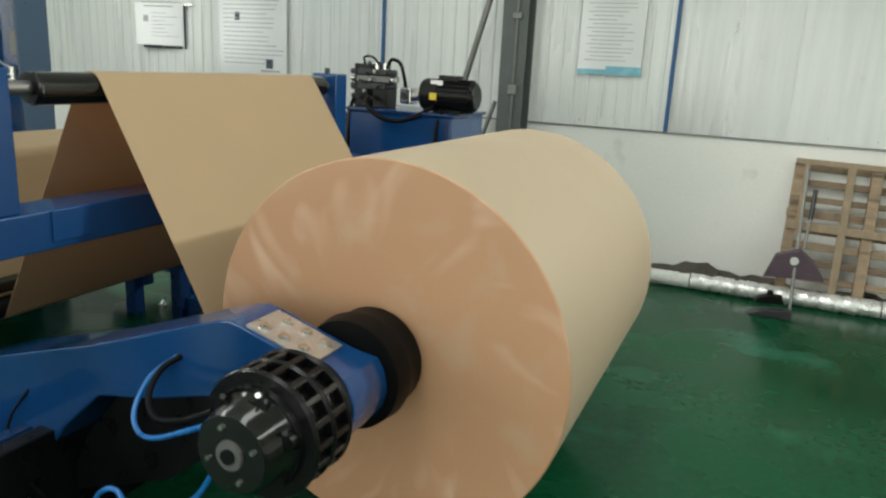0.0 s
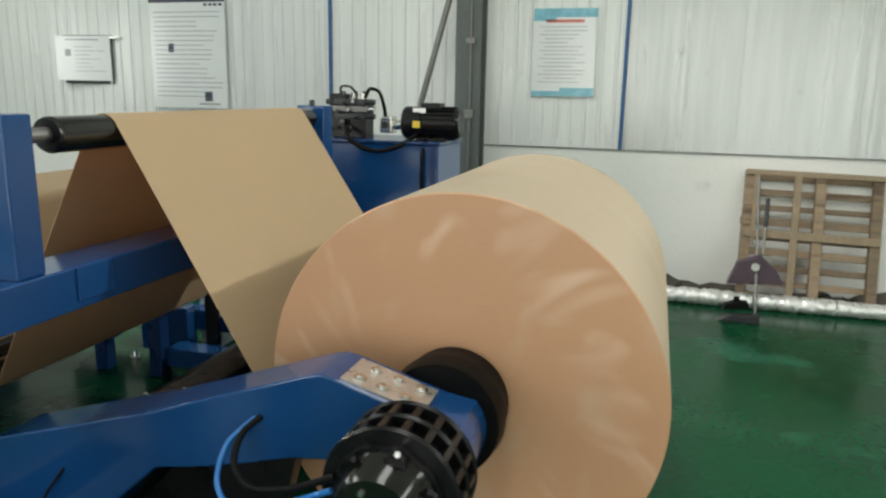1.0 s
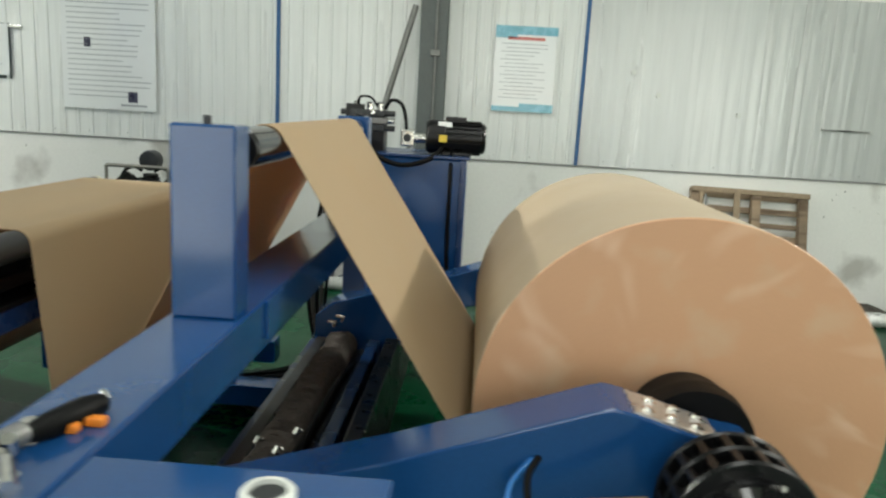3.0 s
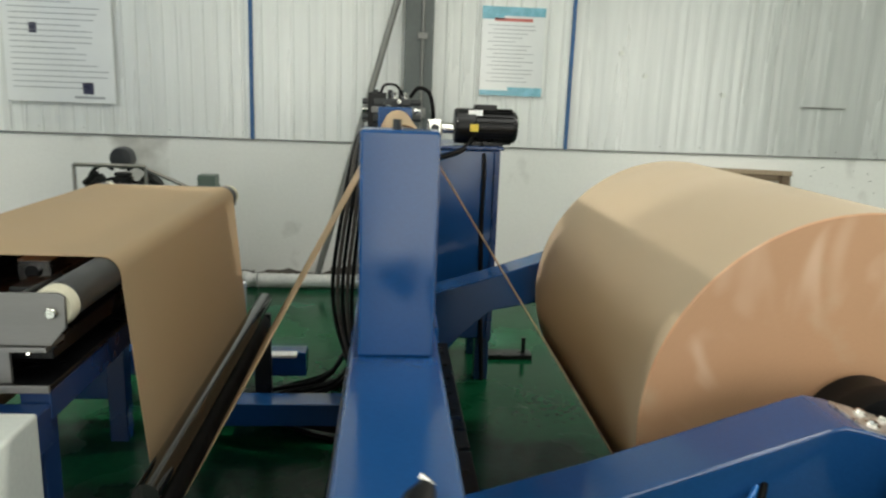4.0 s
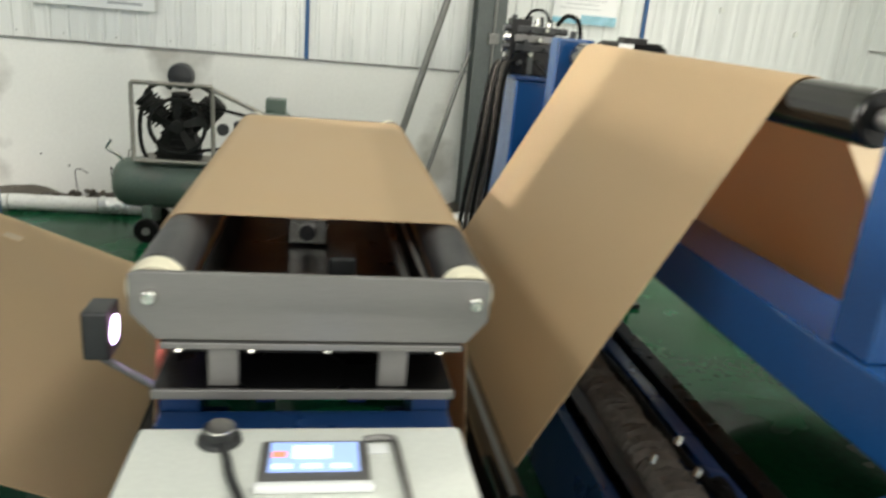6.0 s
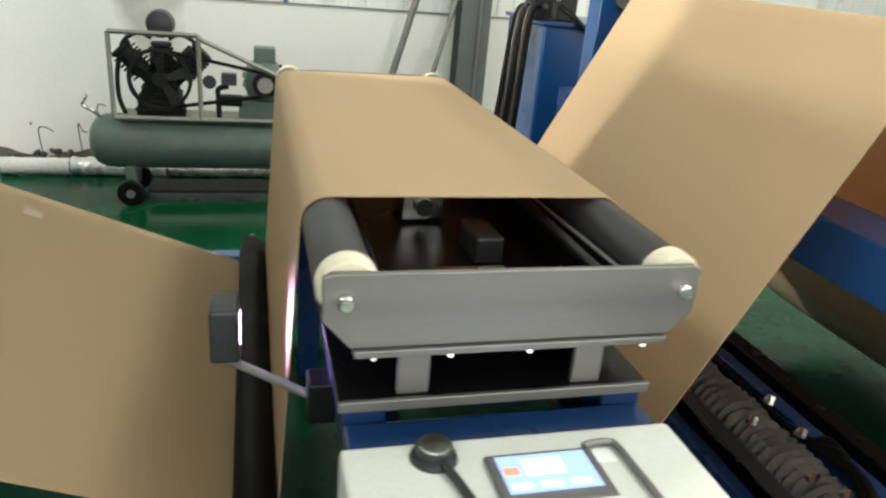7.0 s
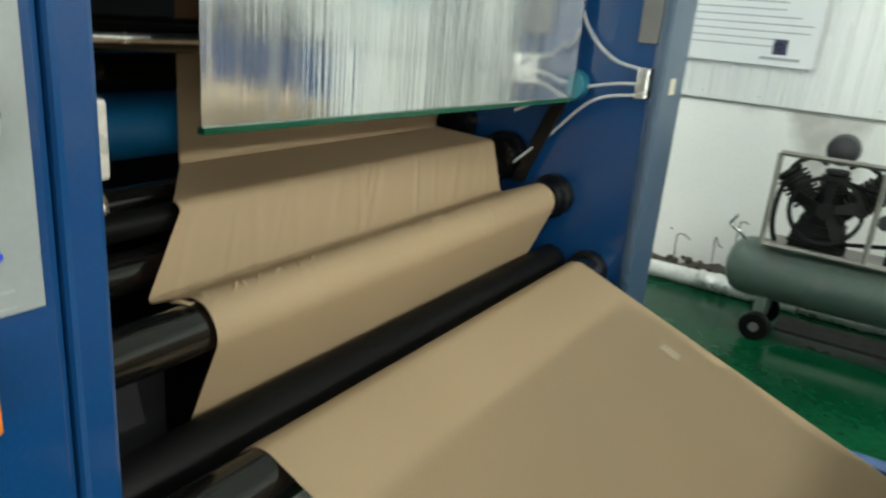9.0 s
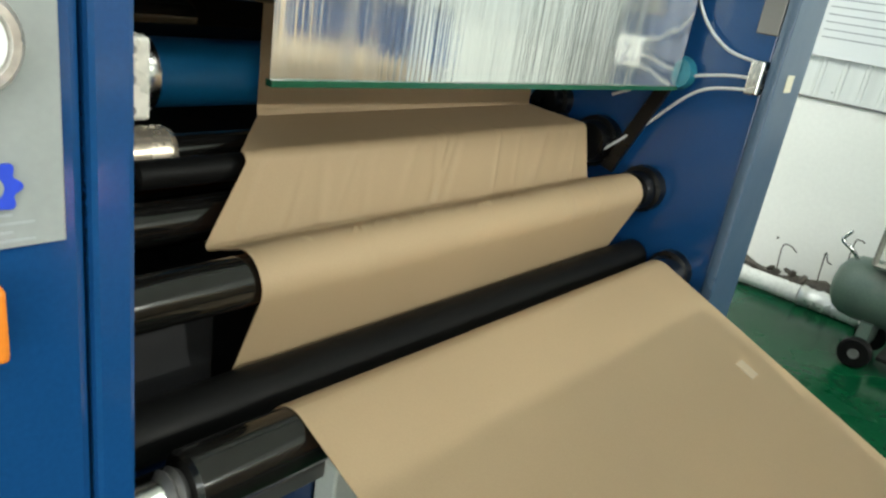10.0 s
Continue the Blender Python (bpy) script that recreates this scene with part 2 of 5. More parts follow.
def box(bm, x0, x1, y0, y1, z0, z1, bevel=0.0):
    made = bmesh.ops.create_cube(bm, size=1.0)["verts"]
    for v in made:
        v.co = Vector(((x0 + x1) / 2 + v.co.x * (x1 - x0), (y0 + y1) / 2 + v.co.y * (y1 - y0), (z0 + z1) / 2 + v.co.z * (z1 - z0)))
    if bevel:
        es = list({e for v in made for e in v.link_edges})
        bmesh.ops.bevel(bm, geom=es, offset=bevel, segments=2, affect="EDGES", profile=0.5)
    return bm


def rod(bm, a, b, r, seg=20, r2=None):
    """A capped cylinder or cone from a to b."""
    a, b = Vector(a), Vector(b)
    d = b - a
    m = Matrix.Translation((a + b) / 2) @ d.to_track_quat("Z", "Y").to_matrix().to_4x4()
    bmesh.ops.create_cone(bm, cap_ends=True, segments=seg, radius1=r, radius2=r if r2 is None else r2, depth=d.length, matrix=m)
    return bm


def rings(bm, a, b, profile, seg=40):
    """A turned body round the line a-b; profile: pairs of way along (0 to 1) and radius."""
    a, b = Vector(a), Vector(b)
    q = (b - a).to_track_quat("Z", "Y")
    u, v = q @ Vector((1, 0, 0)), q @ Vector((0, 1, 0))
    loops = []
    for s, r in profile:
        c = a.lerp(b, s)
        loops.append([bm.verts.new(c + (u * math.cos(k * math.tau / seg) + v * math.sin(k * math.tau / seg)) * max(r, 1e-4)) for k in range(seg)])
    for p, q2 in zip(loops, loops[1:]):
        for k in range(seg):
            bm.faces.new((p[k], p[(k + 1) % seg], q2[(k + 1) % seg], q2[k]))
    bm.faces.new(loops[0][::-1])
    bm.faces.new(loops[-1])
    return bm


def smooth_path(points, steps=8):
    """A Catmull-Rom line through the points."""
    pts = [Vector(p) for p in points]
    pts = [pts[0] * 2 - pts[1]] + pts + [pts[-1] * 2 - pts[-2]]
    out = []
    for p0, p1, p2, p3 in zip(pts, pts[1:], pts[2:], pts[3:]):
        for k in range(steps):
            t = k / steps
            out.append(0.5 * (2 * p1 + (p2 - p0) * t + (2 * p0 - 5 * p1 + 4 * p2 - p3) * t * t + (3 * p1 - p0 - 3 * p2 + p3) * t ** 3))
    return out + [pts[-2]]


def tube(bm, points, r, seg=10, steps=8):
    path = smooth_path(points, steps) if steps else [Vector(p) for p in points]
    loops = []
    for k, p in enumerate(path):
        d = (path[min(k + 1, len(path) - 1)] - path[max(k - 1, 0)]).normalized()
        q = d.to_track_quat("Z", "Y")
        loops.append([bm.verts.new(p + q @ Vector((math.cos(j * math.tau / seg) * r, math.sin(j * math.tau / seg) * r, 0))) for j in range(seg)])
    for a, b in zip(loops, loops[1:]):
        twist = min(range(seg), key=lambda s: sum((a[j].co - b[(j + s) % seg].co).length for j in (0, seg // 2)))
        for j in range(seg):
            bm.faces.new((a[j], a[(j + 1) % seg], b[(j + 1 + twist) % seg], b[(j + twist) % seg]))
    bm.faces.new(loops[0][::-1])
    bm.faces.new(loops[-1])
    return bm


def slab_xz(bm, outline, y0, y1, bevel=0.0):
    """An outline in x and z, extruded from y0 to y1."""
    lo = [bm.verts.new((x, y0, z)) for x, z in outline]
    hi = [bm.verts.new((x, y1, z)) for x, z in outline]
    faces = [bm.faces.new(lo), bm.faces.new(hi[::-1])]
    for k in range(len(lo)):
        j = (k + 1) % len(lo)
        faces.append(bm.faces.new((lo[j], lo[k], hi[k], hi[j])))
    bmesh.ops.recalc_face_normals(bm, faces=faces)
    if bevel:
        es = [e for e in {e for f in faces for e in f.edges} if abs(e.verts[0].co.y - e.verts[1].co.y) < 1e-5]
        bmesh.ops.bevel(bm, geom=es, offset=bevel, segments=2, affect="EDGES", profile=0.5)
    return bm


def finish(bm, mat, base, sharp=40):
    bmesh.ops.recalc_face_normals(bm, faces=bm.faces[:])
    if base is not None:
        bmesh.ops.translate(bm, verts=bm.verts[:], vec=-Vector(base))
    me = bpy.data.meshes.new("mesh")
    for e in bm.edges:
        if len(e.link_faces) != 2:
            e.smooth = False
            continue
        bend = e.calc_face_angle(4.0)
        a, b = (f.calc_area() + 1e-12 for f in e.link_faces)
        e.smooth = bend < radians(12) or bend < radians(sharp) and 1 / 5 < a / b < 5
    for f in bm.faces:
        f.smooth = True
    bm.to_mesh(me)
    bm.free()
    for mm in mat if isinstance(mat, (list, tuple)) else [mat]:
        me.materials.append(mm)
    return me


def thing(name, base, label, category, group="", kind=""):
    """The Empty at a thing's base; its parts are written in the world's metres."""
    ob = new(name)
    ob.location = base
    ob.empty_display_size = 0.1
    return tagged(ob, label, category, group, kind)


def root_base(ob):
    while ob.parent:
        ob = ob.parent
    return ob.location


def part(name, bm, mat, parent, label="", kind=""):
    ob = new(name, finish(bm, mat, root_base(parent)))
    ob.parent = parent
    ob.data.name = name
    return tagged(ob, label, kind=kind)


def solo(name, bm, mat, base, label, category, group="", kind=""):
    """A thing that is one mesh."""
    ob = new(name, finish(bm, mat, base))
    ob.location = base
    ob.data.name = name
    return tagged(ob, label, category, group, kind)


def B():
    return bmesh.new()


# ---------------------------------------------------------------- the hall

DADO = 1.185
HX0, HX1, HY0, HY1, HZ = HALL_X0, HALL_X1, HALL_Y0, HALL_Y1, HALL_Z


def build_hall():
    solo("floor", box(B(), HX0 - 0.3, HX1 + 0.3, HY0 - 0.3, HY1 + 0.3, -0.2, 0), FLOOR, (0, 0, 0),
         "glossy dark green epoxy floor with scuffs", "floor", kind="structure")
    north = thing("wall_north", (0, HY1, 0), "white plastered dado below grey corrugated steel sheeting", "wall", kind="structure")
    part("dado", box(B(), HX0, HX1, HY1, HY1 + 0.24, 0, DADO), PLASTER, north, "rough white painted plaster")
    bm = B()
    box(bm, HX0, HX1, HY1 + 0.10, HY1 + 0.2, DADO, HZ)
    part("wall_core", bm, PLASTER, north)
    # corrugated sheets, one width each, between the blue joints
    edges = [-9.0, -8.1, -7.2, -6.3, -5.4, -4.5, -3.75, -2.985, -2.96, -2.05, -1.15, -0.285, -0.26, 0.65, 1.55, 2.45, 3.35, 4.25, 5.15]
    for a, b in zip(edges, edges[1:]):
        if b - a < 0.1:
            continue
        east = a > -0.3
        pitch = (b - a) / (5 if east else 7)
        bm = B()
        top, y0 = 2.70, HY1 + 0.012
        row = [(a, 0.0)]
        for k in range(5 if east else 7):
            x = a + k * pitch
            w = 0.022 if east else 0.009
            for c in ((0.30, 0.62) if east else (0.5,)):
                xc = x + c * pitch
                row += [(xc - w * 1.8, 0.0), (xc - w, -0.0016 if east else -0.008), (xc + w, -0.0016 if east else -0.008), (xc + w * 1.8, 0.0)]
        row.append((b - 0.002, 0.0))
        fr = [[bm.verts.new((x, y0 + d, z)) for x, d in row] for z in (DADO + 0.004, top)]
        bk = [[bm.verts.new((x, y0 + 0.03, z)) for x, d in row] for z in (DADO + 0.004, top)]
        for k in range(len(row) - 1):
            bm.faces.new((fr[0][k], fr[0][k + 1], fr[1][k + 1], fr[1][k]))
            bm.faces.new((bk[0][k + 1], bk[0][k], bk[1][k], bk[1][k + 1]))
            bm.faces.new((fr[0][k + 1], fr[0][k], bk[0][k], bk[0][k + 1]))
        part("sheet", bm, SHEET_B if east else SHEET, north)
    for x in (-2.973, -0.272):
        part("joint_strip", box(B(), x - 0.016, x + 0.016, HY1 - 0.012, HY1 + 0.01, DADO - 0.01, 2.70, 0.003), SEAM_BLUE, north, "narrow blue joint strip")
    part("sill_flashing", box(B(), HX0, HX1, HY1 - 0.014, HY1 + 0.01, DADO - 0.008, DADO + 0.003), PIPE_GREY, north, "thin grey flashing")
    rnd = random.Random(4)
    for k in range(34):
        x = -6 + k * 0.33 + rnd.uniform(-0.05, 0.05)
        part("screw", rod(B(), (x, HY1 + 0.0, DADO + 0.05), (x, HY1 + 0.012, DADO + 0.05), 0.004, 8), PIPE_GREY, north)
    for x, z in ((0.39, 1.836), (1.10, 1.70), (0.16, 2.02)):
        part("dent_patch", rod(B(), (x, HY1 - 0.004, z), (x, HY1 + 0.012, z), 0.022, 14), CABINET, north)
    for x, z in ((1.95, 1.62), (2.1, 1.62), (3.0, 1.61)):
        part("slot", box(B(), x - 0.13, x + 0.13, HY1 - 0.008, HY1 + 0.0, z - 0.006, z + 0.006), PIPE_GREY, north)
    # chips in the plaster
    for k in range(26):
        x, z = rnd.choice([(rnd.uniform(1.95, 2.7), rnd.uniform(0.85, 1.12)), (rnd.uniform(-6, 3), rnd.uniform(0.2, 1.1)), (rnd.uniform(-6, 3), rnd.uniform(0.1, 0.5))])
        s = rnd.uniform(0.003, 0.010)
        part("plaster_chip", rod(B(), (x, HY1 - 0.002, z), (x + s * 0.4, HY1 + 0.01, z), s, 6), DIRT, north)
    solo("wall_east", box(B(), HX1, HX1 + 0.2, HY0, HY1, 0, HZ), PLASTER, (HX1, 0, 0), "plain pale wall closing the hall", "wall", kind="structure")
    bm = B()
    box(bm, HX0 - 0.2, HX0, HY0, HY1, 0, 1.5)
    box(bm, HX0 - 0.2, HX0, HY0, HY1, 3.4, HZ)
    box(bm, HX0 - 0.2, HX0, HY0, -3.0, 1.5, 3.4)
    box(bm, HX0 - 0.2, HX0, 0.0, HY1, 1.5, 3.4)
    solo("wall_west", bm, PLASTER, (HX0, 0, 0), "pale wall with one wide window opening", "wall", kind="structure")
    bm = B()
    box(bm, HX0, HX1, HY0 - 0.2, HY0, 3.4, HZ)
    for a, b in ((HX0, -6.2), (-3.3, -2.05), (0.85, 2.15), (5.05, HX1)):
        box(bm, a, b, HY0 - 0.2, HY0, 0, 3.4)
    solo("wall_south", bm, PLASTER, (0, HY0, 0), "white wall with three tall open doorways", "wall", kind="structure")
    bm = B()
    for a, b in ((HX0, -7.6), (-6.4, -1.1), (0.1, 5.4), (6.6, HX1)):
        box(bm, a, b, HY0, HY1, HZ, HZ + 0.15)
    for x in (-7.0, -0.5, 6.0):
        box(bm, x - 0.6, x + 0.6, HY0, -2.2, HZ, HZ + 0.15)
        box(bm, x - 0.6, x + 0.6, 4.0, HY1, HZ, HZ + 0.15)
    solo("ceiling", bm, PLASTER, (0, 0, HZ), "plain pale roof with rooflight strips", "ceiling", kind="structure")
    solo("ground", box(B(), -200, 200, -200, 200, -0.5, -0.25), DIRT, (0, 0, -0.25), "dusty ground outside the hall", "ground", kind="structure")
    # steel column against the wall
    col = thing("steel_column", (-1.58, 6.55, 0), "dark grey steel column standing against the wall", "column", kind="structure")
    part("flange", box(B(), -1.70, -1.47, 6.49, 6.505, 0, HZ, 0.003), COLUMN, col)
    part("flange", box(B(), -1.70, -1.47, 6.675, 6.69, 0, HZ, 0.003), COLUMN, col)
    part("web_plate", box(B(), -1.592, -1.578, 6.505, 6.675, 0, HZ), COLUMN, col)
    part("conduit", tube(B(), [(-1.56, 6.475, 0.1), (-1.56, 6.475, 1.4), (-1.56, 6.475, 3.2)], 0.012), PIPE_GREY, col, "thin grey conduit")
    part("clip", box(B(), -1.60, -1.52, 6.455, 6.49, 1.42, 1.50, 0.004), PIPE_GREY, col)
    part("clip", box(B(), -1.60, -1.52, 6.455, 6.49, 2.05, 2.10, 0.004), PIPE_GREY, col)
    solo("brace_pole", rod(B(), (-1.74, 6.45, 2.45), (-2.42, 6.42, 0.0), 0.026, 16), PIPE_GREY, (-2.42, 6.42, 0), "long grey steel tube leaning on the column", "pole", "leaning poles")
    solo("brace_pole", rod(B(), (-1.73, 6.52, 1.35), (-2.12, 6.36, 0.0), 0.018, 14), PIPE_GREY, (-2.12, 6.36, 0), "short thin steel tube leaning on the column", "pole", "leaning poles")


build_hall()

# ---------------------------------------------------------------- paper

# rollers that the paper runs round: x, z, radius, turn (1 over the top, -1 underneath), near edge, far edge
ROLL = (-0.492, 0.752, 0.612)
IDLER = (-1.772, 1.487, 0.060)
DIP_EAST = (-2.400, 0.520, 0.048)
GUIDE_EAST = (-2.553, 1.130, 0.050)
GUIDE_WEST = (-3.090, 1.130, 0.050)
DIP_WEST = (-3.228, 0.490, 0.048)
INFEED = (-4.290, 0.790, 0.060)
NIP = (-4.432, 0.800, 0.055)
DRAW = (-4.462, 1.022, 0.058)
FOLD = (-4.600, 1.036, 0.010)
TOP = (-4.672, 1.170, 0.024)
BACK = (-4.862, 1.222, 0.012)
RUN = [(*ROLL, -1, 2.215, 3.655), (*IDLER, 1, 2.295, 3.670), (*DIP_EAST, -1, 2.290, 3.672), (*GUIDE_EAST, 1, 2.287, 3.672),
       (*GUIDE_WEST, 1, 2.287, 3.672), (*DIP_WEST, -1, 2.286, 3.672), (*INFEED, 1, 2.285, 3.673), (*NIP, -1, 2.285, 3.673),
       (*DRAW, 1, 2.287, 3.674), (*FOLD, -1, 2.30, 3.674), (*TOP, 1, 2.407, 3.674), (*BACK, -1, 2.575, 3.64)]


MOVING = {}   # things and parts that move, by name


def paper_line():
    """The paper's line in x and z with its two edges in y, as straight runs and arcs."""
    ends = []
    for (x0, z0, r0, d0, *_), (x1, z1, r1, d1, *_) in zip(RUN, RUN[1:]):
        dx, dz = x1 - x0, z1 - z0
        length = math.hypot(dx, dz)
        u = Vector((dx / length, dz / length))
        n = Vector((-u.y, u.x))
        s0, s1 = -d0 * r0, -d1 * r1      # signed distance of the line from each centre, along n
        sin = (s1 - s0) / length
        cos = math.sqrt(max(0.0, 1 - sin * sin))
        m = n * cos - u * sin
        ends.append((Vector((x0, z0)) + m * s0, Vector((x1, z1)) + m * s1))
    out = []

    def add(p, k, f=0.0):
        a, b = RUN[k][4:], RUN[min(k + 1, len(RUN) - 1)][4:]
        out.append((p.x, p.y, a[0] + (b[0] - a[0]) * f, a[1] + (b[1] - a[1]) * f))

    for k, (a, b) in enumerate(ends):
        for j in range(9):
            add(a.lerp(b, j / 8), k, j / 8)
        if k + 1 < len(ends):
            c = Vector(RUN[k + 1][:2])
            r, d = RUN[k + 1][2], RUN[k + 1][3]
            a0 = math.atan2(b.y - c.y, b.x - c.x)
            a1 = math.atan2(ends[k + 1][0].y - c.y, ends[k + 1][0].x - c.x)
            turn = (a1 - a0) % math.tau if d > 0 else -((a0 - a1) % math.tau)
            steps = max(4, int(abs(turn) / 0.16))
            for j in range(1, steps):
                an = a0 + turn * j / steps
                add(c + Vector((math.cos(an), math.sin(an))) * r, k + 1)
    last = out[-1]
    out.append((last[0] - 0.004, last[1] + 0.012, *last[2:]))
    out.append((last[0] - 0.002, last[1] + 0.3, *last[2:]))
    out.append((last[0] + 0.0, last[1] + 0.75, *last[2:]))
    return out


def build_paper():
    line = paper_line()
    half = 0.0012
    ph = random.Random(17)
    folds = [(ph.uniform(2.3, 3.65), ph.uniform(0.006, 0.016), ph.uniform(-1, 1) * 0.0045, ph.uniform(-4.75, -4.42), ph.uniform(0.03, 0.09), ph.uniform(0.2, 0.7)) for _ in range(60)]

    def wrinkle(x, y, z):
        if z < 0.98 or x > -4.40:
            return 0.0
        return sum(a * math.exp(-((y - (z - 1.1) * k - c) / w) ** 2 - ((x - cx) / s) ** 2) for c, w, a, cx, s, k in folds)

    def strip(piece, cross=10):
        bm = B()
        rows = []
        for k in piece:
            x, z, y0, y1 = line[k]
            p, q = line[max(k - 1, 0)], line[min(k + 1, len(line) - 1)]
            n = Vector((-(q[1] - p[1]), 0, q[0] - p[0])).normalized() * half
            c = [Vector((x, y0 + (y1 - y0) * j / cross, z)) for j in range(cross + 1)]
            c = [v + n * (wrinkle(*v) / half) for v in c]
            rows.append(([bm.verts.new(v + n) for v in c], [bm.verts.new(v - n) for v in c]))
        for (a, b), (c, d) in zip(rows, rows[1:]):
            for j in range(cross):
                bm.faces.new((a[j], a[j + 1], c[j + 1], c[j]))
                bm.faces.new((b[j + 1], b[j], d[j], d[j + 1]))
            bm.faces.new((a[0], c[0], d[0], b[0]))
            bm.faces.new((c[cross], a[cross], b[cross], d[cross]))
        return bm

    web = thing("paper_web", (-2.5, 2.98, 0.44), "long brown kraft paper web threaded over the rollers", "paper web")
    cuts = [0] + [min(range(len(line)), key=lambda k: abs(line[k][0] - x) + (9 if line[k][1] < z else 0)) for x, z in ((IDLER[0], 1.5), (-2.82, 1.1), (INFEED[0], 0.8))] + [len(line) - 1]
    for name, a, b in zip(("unwind_span", "guide_span", "infeed_span", "threaded_span"), cuts, cuts[1:]):
        part(name, strip(range(a, b + 1), 220 if name == "threaded_span" else 10), WEB, web)
    x, z, r = DRAW
    for key, mid, seed in (("crease_near", 2.52, 3), ("crease_middle", 2.93, 8)):
        bm, rr = B(), random.Random(seed)
        for k in range(9):
            y, w, h = mid + (k - 4) * 0.036 + rr.uniform(-0.012, 0.012), rr.uniform(0.004, 0.009), rr.uniform(0.0025, 0.0055)
            a0, a1, skew = radians(rr.uniform(66, 80)), radians(rr.uniform(92, 118)), rr.uniform(-0.02, 0.05)
            loops = []
            for j in range(8):
                u = j / 7
                an, rise = a0 + (a1 - a0) * u, math.sin(math.pi * u)
                c, yy = Vector((math.cos(an), 0, math.sin(an))), y + skew * u
                loops.append([bm.verts.new(Vector((x, yy + q, z)) + c * (r + 0.0008 + t)) for q, t in ((-w, 0.0), (0.0, h * rise + 0.0002), (w, 0.0))])
            for p, q in zip(loops, loops[1:]):
                for j in (0, 1):
                    bm.faces.new((p[j], p[j + 1], q[j + 1], q[j]))
                bm.faces.new((p[2], p[0], q[0], q[2]))
        MOVING[key] = part("crease", bm, WEB, web, "fine running creases across the paper", "stuff")
    # spot of light on the web, put into colour as a thin patch
    tape = thing("painted_light_patch", (-4.0, 3.4, 0.75), "small spot of light painted as a pale patch on the paper web", "tape")
    a, b = Vector((INFEED[0], 0, INFEED[1] + INFEED[2])), Vector((DIP_WEST[0], 0, DIP_WEST[1] - DIP_WEST[2]))
    d = (b - a).normalized()
    n = Vector((-d.z, 0, d.x))
    n = n if n.z > 0 else -n
    bm = B()
    c = a + d * 0.40 + Vector((0, 3.515, 0)) + n * 0.0035
    vs = [bm.verts.new(c + d * i * 0.028 + Vector((0, j * 0.022, 0)) + n * k) for k in (-0.001, 0.001) for i, j in ((-1, -1), (1, -1), (1, 1), (-1, 1))]
    bmesh.ops.convex_hull(bm, input=vs)
    part("strip", bm, LIT_SPOT, tape)
    roll = thing("paper_roll", (ROLL[0], 2.93, ROLL[1]), "huge roll of brown kraft paper held up on the stand", "paper roll")
    x, z, r = ROLL
    part("wound_paper", rings(B(), (x, 2.204, z), (x, 3.66, z), [(0, 0.075), (0, r - 0.004), (0.003, r - 0.001), (0.997, r - 0.001), (1, r - 0.004), (1, 0.075)], 128), [KRAFT], roll)
    face = B()
    rings(face, (x, 2.198, z), (x, 2.206, z), [(0.2, 0.08), (0.12, 0.2), (0.2, 0.3), (0.1, 0.42), (0.18, 0.52), (0.15, r - 0.005), (0.6, r - 0.0018), (1.0, r - 0.002)], 128)
    part("cut_end", face, ROLL_FACE, roll, "smooth orange-brown cut end with pale scuffs")
    face = B()
    rings(face, (x, 3.658, z), (x, 3.668, z), [(0, r - 0.003), (0.5, r - 0.003), (0.9, 0.4), (0.9, 0.08)], 96)
    part("cut_end", face, ROLL_FACE, roll)
    MOVING["roll"] = roll
    part("core", rings(B(), (x, 2.19, z), (x, 3.67, z), [(0, 0.055), (0, 0.076), (1, 0.076), (1, 0.055)], 40), KRAFT, roll, "brown cardboard core")


build_paper()

# ---------------------------------------------------------------- unwind stand


def arm(stand, y0, y1, name):
    """A cranked box arm that carries one end of the roll."""
    x, z = ROLL[:2]
    end = [(x + 0.135 * math.cos(a), z - 0.005 + 0.135 * math.sin(a)) for a in [radians(k) for k in range(40, -118, -15)]]
    outline = [(-1.86, 0.575), (-1.30, 0.742), (-0.80, 0.917), (-0.76, 0.927), (-0.71, 0.917), (-0.47, 0.846)] + end + \
              [(-0.66, 0.70), (-0.74, 0.69), (-0.86, 0.675), (-0.98, 0.64), (-1.10, 0.61), (-1.28, 0.575), (-1.45, 0.42), (-1.62, 0.19), (-1.72, 0.12), (-1.95, 0.12), (-1.95, 0.5)]
    return part(name, slab_xz(B(), outline, y0, y1, 0.006), BLUE, stand, "cranked blue painted steel arm")


